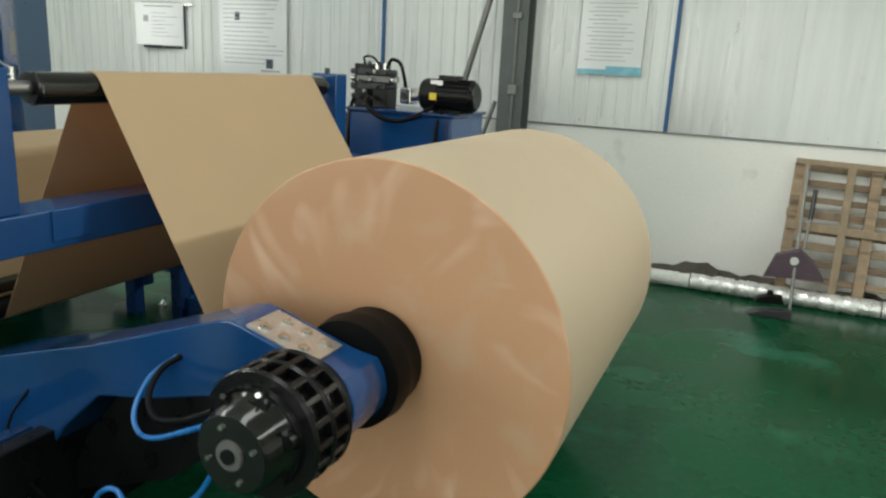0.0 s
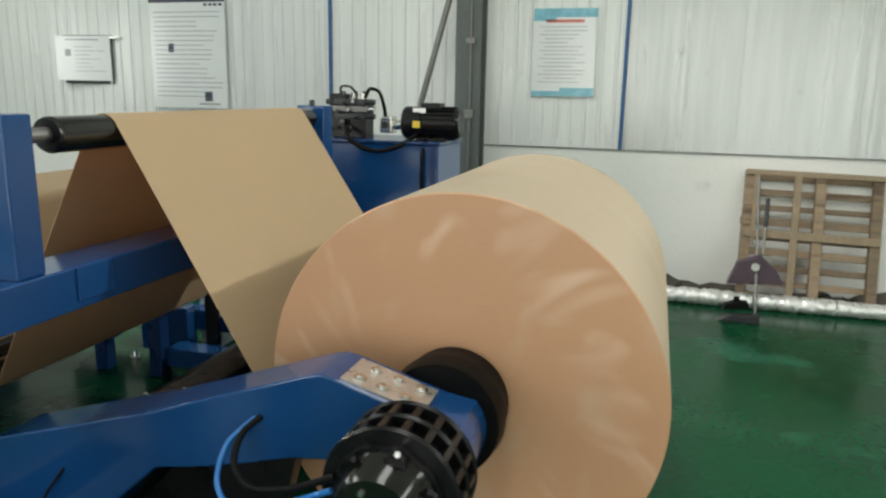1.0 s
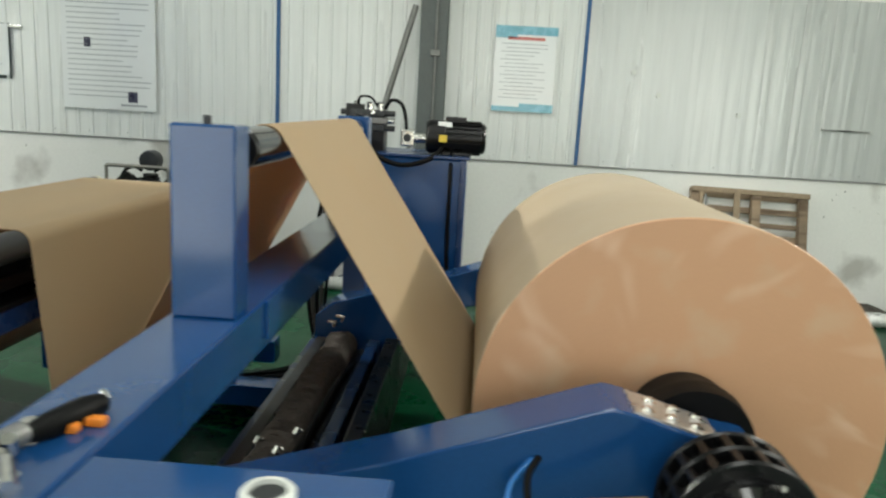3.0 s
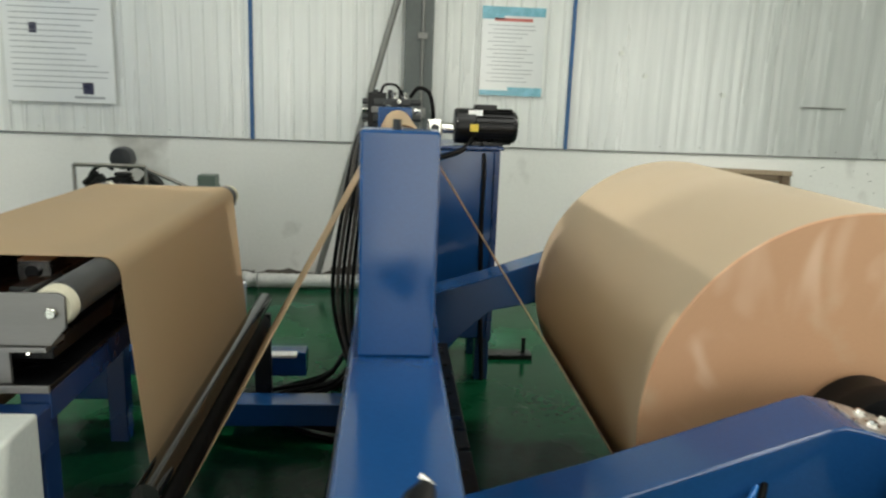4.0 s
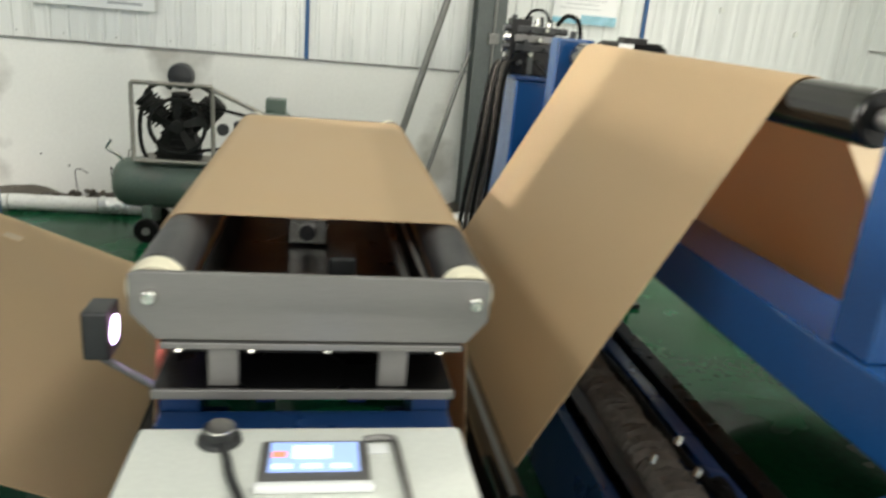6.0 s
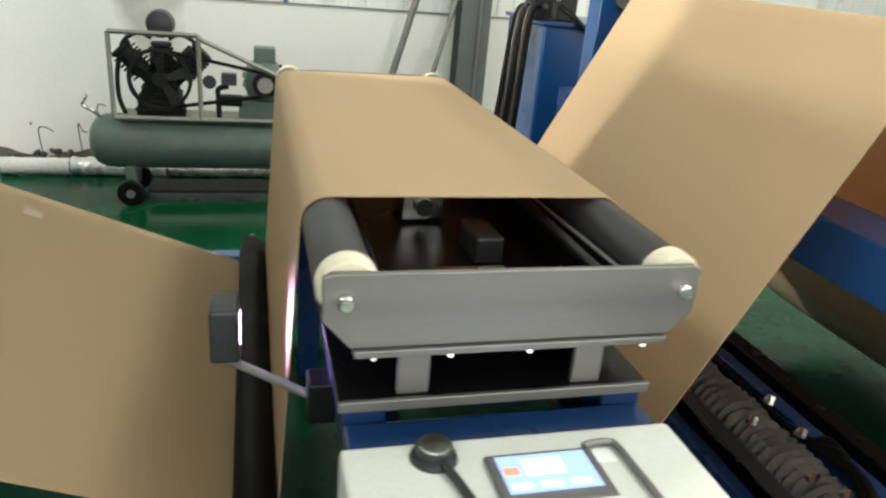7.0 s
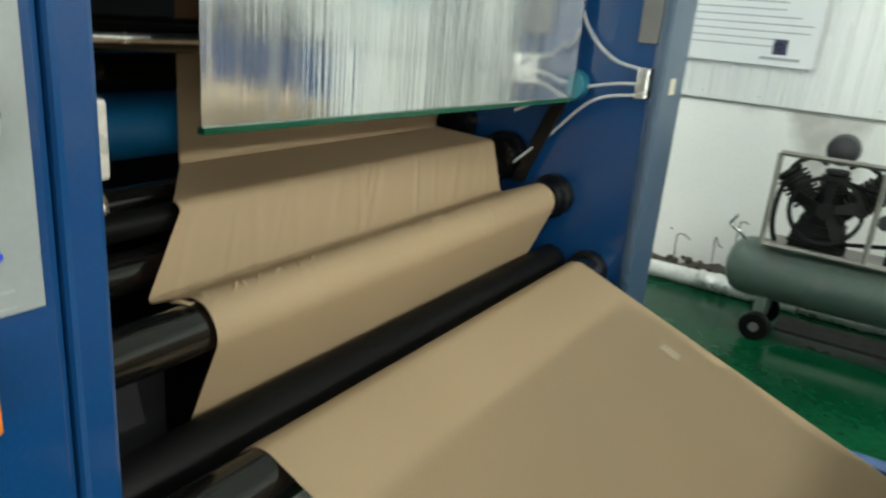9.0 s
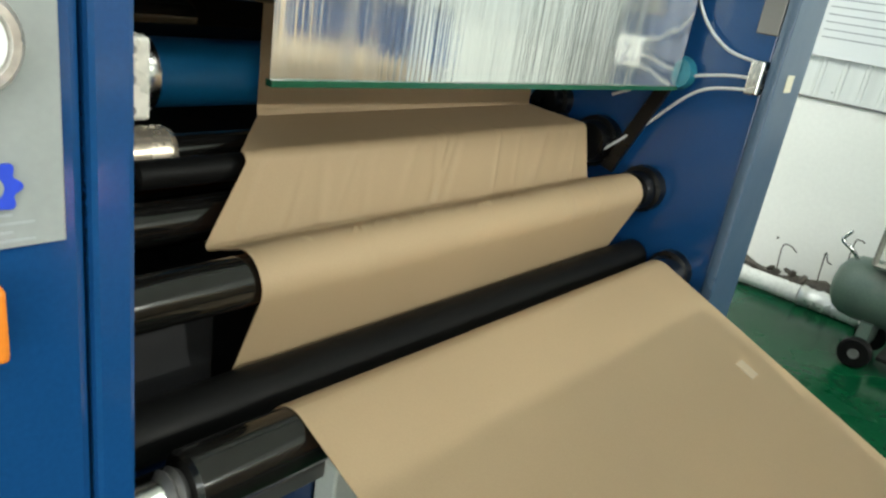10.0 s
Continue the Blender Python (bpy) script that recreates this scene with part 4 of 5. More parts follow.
    part("grab_rod", tube(B(), [(-2.735, 1.870, zt + 0.006), (-2.715, 1.873, zt + 0.007), (-2.695, 1.873, zt + 0.007), (-2.684, 1.862, zt + 0.007), (-2.680, 1.80, zt + 0.007), (-2.674, 1.70, zt + 0.006), (-2.672, 1.64, zt + 0.004)], 0.006), STEEL, c, "bent grey rod")
    part("label_plate", box(B(), -2.733, -2.695, 1.835, 1.862, zt, zt + 0.003, 0.001), PAPER_WHITE, c, "small white label plate")
    # lamp at the paper's edge
    la = thing("edge_lamp", (-3.25, 2.33, 0.82), "black strobe lamp shining violet-white on the paper edge", "lamp")
    part("housing", box(B(), -3.305, -3.250, 2.285, 2.375, 0.845, 0.955, 0.006), DARK_PLASTIC, la)
    part("lamp_face", rings(B(), (-3.252, 2.33, 0.90), (-3.2492, 2.33, 0.90), [(0, 0.033), (1, 0.033)], 28), VIOLET, la, "glowing violet-white lens")
    part("ball_joint", rings(B(), (-3.29, 2.33, 0.83), (-3.29, 2.33, 0.857), [(0, 0.008), (0.5, 0.018), (1, 0.01)], 16), BRIGHT_STEEL, la)
    part("stem", rod(B(), (-3.29, 2.33, 0.838), (-3.09, 2.20, 0.80), 0.009, 12), PIPE_GREY, la)
    part("stem_foot", box(B(), -3.13, -3.08, 2.17, 2.23, 0.775, 0.86, 0.004), BLACK, la)


build_guide()
lamp = new("edge_lamp_light", bpy.data.lights.new("edge_lamp_light", "SPOT"))
lamp.data.energy, lamp.data.color, lamp.data.spot_size, lamp.data.spot_blend, lamp.data.shadow_soft_size = 9.0, (0.48, 0.36, 1.0), radians(120), 0.6, 0.02
lamp.matrix_basis = look((-3.240, 2.33, 0.90), (-3.1, 2.32, 0.90))

# ---------------------------------------------------------------- printing machine


def gear_disc(x0, x1, y, z, r, wave):
    """A flat disc with a wavy rim, facing along x."""
    bm = B()
    edge = [(y + (r + wave * math.cos(k * math.tau / 8)) * math.cos(k * math.tau / 64), z + (r + wave * math.cos(k * math.tau / 8)) * math.sin(k * math.tau / 64)) for k in range(64)]
    lo, hi = [bm.verts.new((x0, a, b)) for a, b in edge], [bm.verts.new((x1, a, b)) for a, b in edge]
    bm.faces.new(hi)
    bm.faces.new(lo[::-1])
    for k in range(64):
        bm.faces.new((lo[k], lo[(k + 1) % 64], hi[(k + 1) % 64], hi[k]))
    return bm


def build_machine():
    m = thing("laminating_machine", (-4.9, 2.9, 0), "large blue roller machine drawing in the brown paper", "machine")
    nf = part("near_side_frame", box(B(), -5.9, -4.205, 1.15, 1.915, 0, 2.95, 0.012), BLUE, m, "blue sheet-metal side housing")
    part("edge_post", box(B(), -4.32, -4.200, 1.917, 1.967, 0, 2.95, 0.008), BLUE, m)
    # unseen upper height is added so this plate blocks the west flood
    ff = part("far_side_frame", box(B(), -5.9, -4.185, 3.80, 3.96, 0, 2.95, 0.008), BLUE, m, "blue painted side plate")
    part("edge_flange", box(B(), -4.183, -4.150, 3.782, 4.02, 0, 2.95, 0.006), GREY_BLUE, m, "pale grey-blue edge flange")
    part("back_panel", box(B(), -5.9, -5.75, 1.917, 3.798, 0, 2.95), ROLLER_GREY, m)
    part("inner_lining", box(B(), -5.7, -4.34, 1.917, 1.93, 0, 2.3), ROLLER_GREY, m)
    # added cover out of view, low enough for the third flood to pass
    part("top_cover", box(B(), -5.74, -4.45, 1.917, 3.798, 2.56, 2.60), BLUE_DARK, m)
    part("drip_tray", box(B(), -5.70, -4.55, 1.935, 3.79, 0.50, 0.53), ROLLER_GREY, m)
    part("front_apron", box(B(), -4.62, -4.58, 1.97, 3.79, 0.1, 0.62, 0.004), BLUE_DARK, m)

    def roller(name, xzr, y0, y1, mat, label, shaft=True):
        x, z, r = xzr
        ro = part(name, rings(B(), (x, y0, z), (x, y1, z), [(0, r * 0.3), (0, r - 0.008), (0.005, r - 0.002), (0.995, r - 0.002), (1, r - 0.008), (1, r * 0.3)], 44), mat, m, label)
        if shaft:
            part("shaft", rod(B(), (x, 1.93, z), (x, y0 + 0.01, z), r * 0.42, 18), BRIGHT_STEEL, ro)
            part("shaft", rod(B(), (x, y1 - 0.01, z), (x, 3.81, z), r * 0.42, 18), BLACK, ro)
        return ro

    inf = MOVING["infeed"] = roller("infeed_roller", INFEED, 2.08, 3.76, CHROME_BLACK, "polished black infeed roller")
    part("collar", rings(B(), (INFEED[0], 2.045, INFEED[1]), (INFEED[0], 2.08, INFEED[1]), [(0, 0.028), (0.3, 0.038), (0.5, 0.03), (0.7, 0.038), (1, 0.03)], 24), STEEL, inf)
    roller("nip_roller", NIP, 1.97, 3.78, BLACK_RUBBER, "matt black nip roller", False)
    MOVING["draw"] = roller("draw_roller", (DRAW[0], DRAW[1], DRAW[2] - 0.009), 2.05, 3.76, CHROME_BLACK, "polished black draw roller")
    roller("fold_roller", (-4.70, 1.055, 0.045), 1.97, 3.78, CHROME_BLACK, "polished black roller behind the paper", False)
    roller("top_roller", (-4.70, 1.152, 0.03), 2.2, 3.77, BLACK_RUBBER, "", False)
    roller("upper_roller", (-4.80, 1.165, 0.035), 1.97, 3.77, CHROME_BLACK, "", False)
    bl = roller("rubber_roller", (-4.965, 1.288, 0.076), 2.355, 3.74, BLUE_RUBBER, "blue rubber covered pressure roller", False)
    part("end_cap", rings(B(), (-4.965, 2.315, 1.288), (-4.965, 2.355, 1.288), [(0, 0.02), (0, 0.066), (0.4, 0.078), (1, 0.080)], 36), BRIGHT_STEEL, bl, "bright metal end cap")
    part("end_cap", rings(B(), (-4.430, 3.742, 1.402), (-4.430, 3.778, 1.402), [(0, 0.02), (0, 0.045), (0.8, 0.05), (1, 0.05)], 32), TEAL, bl, "teal end cap")
    be = part("bearing_block", box(B(), -4.300, -4.254, 1.962, 2.010, 1.372, 1.466, 0.005), PALE_METAL, m, "pale metal bearing block")
    for z in (1.385, 1.42, 1.453):
        part("screw", rod(B(), (-4.254, 1.985, z), (-4.250, 1.985, z), 0.006, 14), STEEL, be)
    part("brass_roll_end", rings(B(), (-4.79, 1.935, 1.168), (-4.79, 2.325, 1.168), [(0, 0.02), (0, 0.052), (0.95, 0.052), (0.985, 0.044), (1, 0.02)], 36), BRASS, m, "worn brass-coloured roll end")
    for x, z, r in ((-4.78, 1.50, 0.035), (-4.80, 1.63, 0.05), (-4.85, 1.78, 0.06), (-4.95, 1.05, 0.06), (-5.1, 1.4, 0.1), (-5.05, 1.75, 0.09)):
        part("back_roller", rod(B(), (x, 1.935, z), (x, 3.79, z), r, 32), CHROME_BLACK, m, "dark polished roller")
    part("steel_bar", rod(B(), (-4.62, 1.935, 1.505), (-4.62, 3.79, 1.505), 0.009, 14), BRIGHT_STEEL, m)
    part("steel_bar", rod(B(), (-4.66, 1.935, 1.60), (-4.66, 3.79, 1.60), 0.02, 18), STEEL, m)
    for x, z, w in ((DRAW[0], DRAW[1], 0.075), (-4.66, 1.130, 0.085), (BACK[0], BACK[1], 0.07), (INFEED[0] - 0.01, INFEED[1], 0.07)):
        bh = part("bearing_housing", rings(B(), (x, 3.715, z), (x, 3.80, z), [(0, 0.02), (0.0, w * 0.72), (0.2, w * 0.82), (0.5, w * 0.82), (0.55, w), (1, w)], 28), BLACK, ff, "black round bearing housing")
        for k in range(3):
            an = k * math.tau / 3 + 0.4
            c = Vector((x + w * 0.9 * math.cos(an), 3.762, z + w * 0.9 * math.sin(an)))
            part("screw", rod(B(), c, c + Vector((0, -0.008, 0)), 0.006, 6), OILY_DARK, bh)
    part("guard_plate", box(B(), -4.60, -4.57, 1.976, 2.30, 0.70, 0.985, 0.003), ROLLER_GREY, m, "dark grey inner guard plate")
    part("cover_strip", box(B(), -4.80, -4.77, 1.98, 2.11, 0.90, 1.06, 0.003), CABINET, m, "pale inner cover strip")
    part("tie_rod", rod(B(), (-4.40, 1.976, 0.715), (-4.40, 2.26, 0.715), 0.022, 18), CHROME_BLACK, m)
    # wrinkled silver film hanging over the front
    bm = B()
    ny, nz = 60, 22

    def film_x(y):
        return -4.52 + 0.10 * (y - 2.358) / 1.377

    rnd = random.Random(3)
    ph = [rnd.uniform(0, 6.28) for _ in range(8)]
    cols = []
    for i in range(ny + 1):
        y = 2.358 + (3.735 - 2.358) * i / ny
        col = []
        for j in range(nz + 1):
            z = 1.362 + 0.95 * j / nz
            w = sum(math.sin(y * f + p + math.sin(z * 2 + p) * 0.6) * a for f, a, p in ((14, 0.0010, ph[0]), (33, 0.0005, ph[1]), (61, 0.0003, ph[2]), (6, 0.002, ph[3])))
            col.append((y, z, w * (0.5 + 0.5 * abs(math.sin(y * 2.1 + 0.5)))))
        cols.append(col)
    fa = [[bm.verts.new((film_x(y) + w, y, z)) for y, z, w in c] for c in cols]
    fb = [[bm.verts.new((film_x(y) - 0.002 + w, y, z)) for y, z, w in c] for c in cols]
    for i in range(ny):
        for j in range(nz):
            bm.faces.new((fa[i][j], fa[i + 1][j], fa[i + 1][j + 1], fa[i][j + 1]))
            bm.faces.new((fb[i + 1][j], fb[i][j], fb[i][j + 1], fb[i + 1][j + 1]))
    part("cover_film", bm, FILM, m, "wrinkled silver reflective film cover")
    hem = B()
    bmesh.ops.convex_hull(hem, input=[hem.verts.new((film_x(y) + dx, y, z)) for y in (2.356, 3.737) for dx in (-0.010, 0.008) for z in (1.352, 1.364)])
    part("film_hem", hem, GLASS_GREEN, m, "dark green bottom edge")
    part("film_bar", rod(B(), (film_x(1.96) - 0.02, 1.96, 2.32), (film_x(3.79) - 0.02, 3.79, 2.32), 0.015, 14), STEEL, m)
    # hoses on the far plate
    for pts in ([(-4.60, 3.70, 1.30), (-4.45, 3.76, 1.38), (-4.30, 3.77, 1.42), (-4.20, 3.765, 1.43)],
                [(-4.62, 3.72, 1.10), (-4.50, 3.76, 1.22), (-4.36, 3.77, 1.36), (-4.20, 3.765, 1.40)],
                [(-4.50, 3.78, 1.80), (-4.42, 3.77, 1.60), (-4.32, 3.77, 1.50), (-4.20, 3.765, 1.47)]):
        part("air_hose", tube(B(), pts, 0.0052), PALE_HOSE, ff, "pale translucent air hose")
    cl = part("hose_clamp", box(B(), -4.225, -4.187, 3.755, 3.80, 1.385, 1.48, 0.004), BRIGHT_STEEL, ff, "bright metal hose clamp")
    part("screw", rod(B(), (-4.186, 3.777, 1.41), (-4.182, 3.777, 1.41), 0.006, 8), DARK_PLASTIC, cl)
    part("screw", rod(B(), (-4.186, 3.777, 1.45), (-4.182, 3.777, 1.45), 0.006, 8), DARK_PLASTIC, cl)
    part("hinge_plate", box(B(), -4.25, -4.187, 3.79, 3.801, 1.55, 1.72, 0.003), STEEL, ff)
    part("sticker", box(B(), -4.1495, -4.148, 3.86, 3.92, 1.40, 1.45), CREAM, ff)
    arm_ = B()
    slab_xz(arm_, [(-4.61, 1.06), (-4.565, 1.05), (-4.43, 1.36), (-4.47, 1.38)], 3.745, 3.76, 0.003)
    part("pressure_arm", arm_, BLACK, m, "dark slanted pressure arm")
    # card with gauge on the near housing
    ca = part("control_card", box(B(), -4.205, -4.199, 1.50, 1.892, 1.265, 1.86, 0.002), CARD, nf, "pale grey control card")
    for k in range(4):
        part("text_bar", box(B(), -4.1992, -4.1982, 1.70, 1.862 - 0.02 * (k % 2), 1.272 + k * 0.009, 1.2745 + k * 0.009), PRINT_GREY, ca)
    part("emblem", gear_disc(-4.199, -4.1945, 1.822, 1.330, 0.027, 0.0035), ROYAL, ca, "round royal blue emblem ring")
    part("emblem_bar", rod(B(), (-4.1945, 1.822, 1.330), (-4.1935, 1.822, 1.330), 0.013, 24), CARD, ca)
    ga = part("pressure_gauge", rings(B(), (-4.20, 1.803, 1.468), (-4.165, 1.803, 1.468), [(0, 0.05), (0.8, 0.05), (1, 0.045), (1, 0.038), (0.85, 0.036), (0.85, 0.001)], 36), ALU_PLATE, ca, "round gauge with a brass rim")
    part("dial", rod(B(), (-4.171, 1.803, 1.468), (-4.169, 1.803, 1.468), 0.035, 28), PAPER_WHITE, ga)
    part("lever_switch", box(B(), -4.206, -4.165, 1.775, 1.823, 1.157, 1.239, 0.006), ORANGE, nf, "orange switch box")
    # white box and dark base below the infeed
    part("lower_panel", box(B(), -4.36, -4.300, 2.412, 3.50, 0.10, 0.66, 0.006), CABINET, m, "white metal panel below the rollers")
    for ry, rz, a, b in ((2.335, 0.665, 0.014, 0.03), (2.385, 0.615, 0.024, 0.014), (2.425, 0.625, 0.012, 0.02), (2.365, 0.585, 0.02, 0.02)):
        bm = B()
        bmesh.ops.create_uvsphere(bm, u_segments=16, v_segments=8, radius=1.0, matrix=Matrix.Translation((-4.300, ry + 0.17, rz - 0.09)) @ Matrix.Rotation(0.5, 4, "X") @ Matrix.Diagonal((0.002, a, b, 1)))
        part("print_mark", bm, PRINT_NAVY, m, "dark printed mark")
    part("cross_panel", box(B(), -4.40, -4.36, 1.97, 2.41, 0.1, 0.62, 0.004), BLUE_DARK, m)
    part("channel", box(B(), -4.41, -4.33, 1.97, 2.41, 0.622, 0.66, 0.004), STEEL, m)


build_machine()

# ---------------------------------------------------------------- hydraulic unit


def build_hydraulics():
    h = thing("hydraulic_unit", (-1.55, 4.6, 0), "blue hydraulic tank with a black motor and valve block on top", "hydraulic unit")
    part("tank", box(B(), -1.90, -1.20, 4.33, 4.85, 0.25, 1.335, 0.012), BLUE, h, "blue painted steel tank")
    part("lid", box(B(), -1.915, -1.185, 4.315, 4.865, 1.335, 1.352, 0.003), BLUE_DARK, h)
    for x in (-1.85, -1.25):
        for y in (4.38, 4.80):
            part("foot", box(B(), x - 0.04, x + 0.04, y - 0.04, y + 0.04, 0.0, 0.249, 0.004), BLUE_DARK, h)
    mo = part("motor", rings(B(), (-1.45, 4.47, 1.455), (-1.10, 4.47, 1.455), [(0, 0.04), (0, 0.09), (0.04, 0.098), (0.32, 0.098), (0.34, 0.09), (0.93, 0.09), (0.97, 0.085), (1, 0.07)], 40), BLACK, h, "black electric motor")
    for k in range(20):
        an = k * math.tau / 20
        bm = B()
        box(bm, -1.33, -1.13, -0.003, 0.003, 0.086, 0.1)
        bmesh.ops.rotate(bm, verts=bm.verts[:], cent=(0, 0, 0), matrix=Matrix.Rotation(an, 3, "X"))
        bmesh.ops.translate(bm, verts=bm.verts[:], vec=(0, 4.47, 1.455))
        part("fin", bm, BLACK, mo)
    part("terminal_box", box(B(), -1.34, -1.22, 4.42, 4.53, 1.54, 1.575, 0.006), BLACK, mo)
    part("label", box(B(), -1.37, -1.325, 4.366, 4.374, 1.43, 1.47), YELLOW, mo, "small yellow label")
    part("label", box(B(), -1.38, -1.30, 4.398, 4.402, 1.515, 1.545), PAPER_WHITE, mo)
    part("motor_foot", box(B(), -1.36, -1.18, 4.40, 4.54, 1.352, 1.372, 0.003), BLACK, mo)
    part("coupling", rod(B(), (-1.53, 4.47, 1.44), (-1.45, 4.47, 1.44), 0.03, 20), BRIGHT_STEEL, h)
    pu = part("pump", box(B(), -1.60, -1.52, 4.42, 4.52, 1.39, 1.49, 0.01), BRIGHT_STEEL, h, "bright metal gear pump")
    part("port", rod(B(), (-1.56, 4.418, 1.44), (-1.56, 4.40, 1.44), 0.022, 18), DARK_PLASTIC, pu)
    vb = part("valve_block", box(B(), -1.80, -1.70, 4.44, 4.58, 1.352, 1.58, 0.005), BLACK, h, "black valve block with stacked valves")
    for j in range(3):
        z = 1.485 + j * 0.043
        part("valve_slice", box(B(), -1.90 - 0.01 * (j % 2), -1.70 + 0.02 * (j % 2), 4.42, 4.57, z - 0.018, z + 0.018, 0.005), DARK_PLASTIC if j % 2 == 0 else STEEL, vb)
        for xx in (-1.93, -1.67):
            part("solenoid", rod(B(), (xx - 0.03, 4.45, z), (xx + 0.03, 4.45, z), 0.017, 14), DARK_PLASTIC if j != 1 else BRIGHT_STEEL, vb)
    for xx in (-1.87, -1.79, -1.73):
        part("cap_nut", rod(B(), (xx, 4.47, 1.585), (xx, 4.47, 1.625), 0.017, 8), BRIGHT_STEEL, vb)
        part("cap_nut", rod(B(), (xx - 0.02, 4.55, 1.585), (xx - 0.02, 4.55, 1.635), 0.014, 8), DARK_PLASTIC, vb)
    part("valve_riser", box(B(), -1.93, -1.83, 4.43, 4.52, 1.352, 1.62, 0.006), BLACK, vb)
    for k, z in enumerate((1.42, 1.47, 1.52, 1.57)):
        part("solenoid", rod(B(), (-1.96, 4.46, z), (-1.93, 4.46, z), 0.015, 12), BRIGHT_STEEL if k % 2 else DARK_PLASTIC, vb)
    for k, (dx, dz) in enumerate(((0.0, 0.05), (0.05, 0.09), (0.1, 0.05), (0.02, 0.15), (0.09, 0.16), (0.13, 0.12), (0.05, 0.2), (0.12, 0.21))):
        c = Vector((-1.885 + dx, 4.405, 1.36 + dz))
        part("valve_nut", rod(B(), c, c + Vector((0.004, -0.022, 0.006)), 0.012, 6), BRIGHT_STEEL if k % 3 == 1 else DARK_PLASTIC, vb)
    part("pilot_hose", tube(B(), [(-1.86, 4.44, 1.62), (-1.84, 4.40, 1.66), (-1.78, 4.40, 1.66), (-1.74, 4.42, 1.61)], 0.007), BLACK_RUBBER, h)
    part("pressure_hose", tube(B(), [(-1.70, 4.44, 1.60), (-1.66, 4.42, 1.65), (-1.60, 4.42, 1.63), (-1.575, 4.43, 1.55), (-1.57, 4.45, 1.48)], 0.011), BLACK_RUBBER, h)
    part("suction_hose", tube(B(), [(-1.80, 4.40, 1.42), (-1.77, 4.31, 1.38), (-1.68, 4.295, 1.315), (-1.56, 4.29, 1.29), (-1.44, 4.30, 1.32), (-1.37, 4.36, 1.37), (-1.35, 4.41, 1.40)], 0.014), BLACK_RUBBER, h)
    for k in range(5):
        x = -1.94 - 0.012 * k
        part("drop_hose", tube(B(), [(-1.90, 4.44 + 0.02 * k, 1.42), (x, 4.42 + 0.02 * k, 1.36), (x - 0.02 - 0.012 * k, 4.40, 1.0), (x - 0.06 - 0.015 * k, 4.34, 0.5), (x - 0.02, 4.2, 0.15), (x + 0.1, 4.0, 0.1)], 0.012), HOSE_BRAID if k % 2 else BLACK_RUBBER, h, "hanging hydraulic hose")
    part("power_cable", tube(B(), [(-1.30, 4.40, 1.36), (-1.29, 4.31, 1.25), (-1.29, 4.31, 0.9), (-1.27, 4.31, 0.4), (-1.25, 4.28, 0.02)], 0.012), BLACK_RUBBER, h)
    part("side_rib", box(B(), -1.235, -1.205, 4.31, 4.33, 0.25, 1.33, 0.004), BLUE_DARK, h)


build_hydraulics()

# ---------------------------------------------------------------- compressor


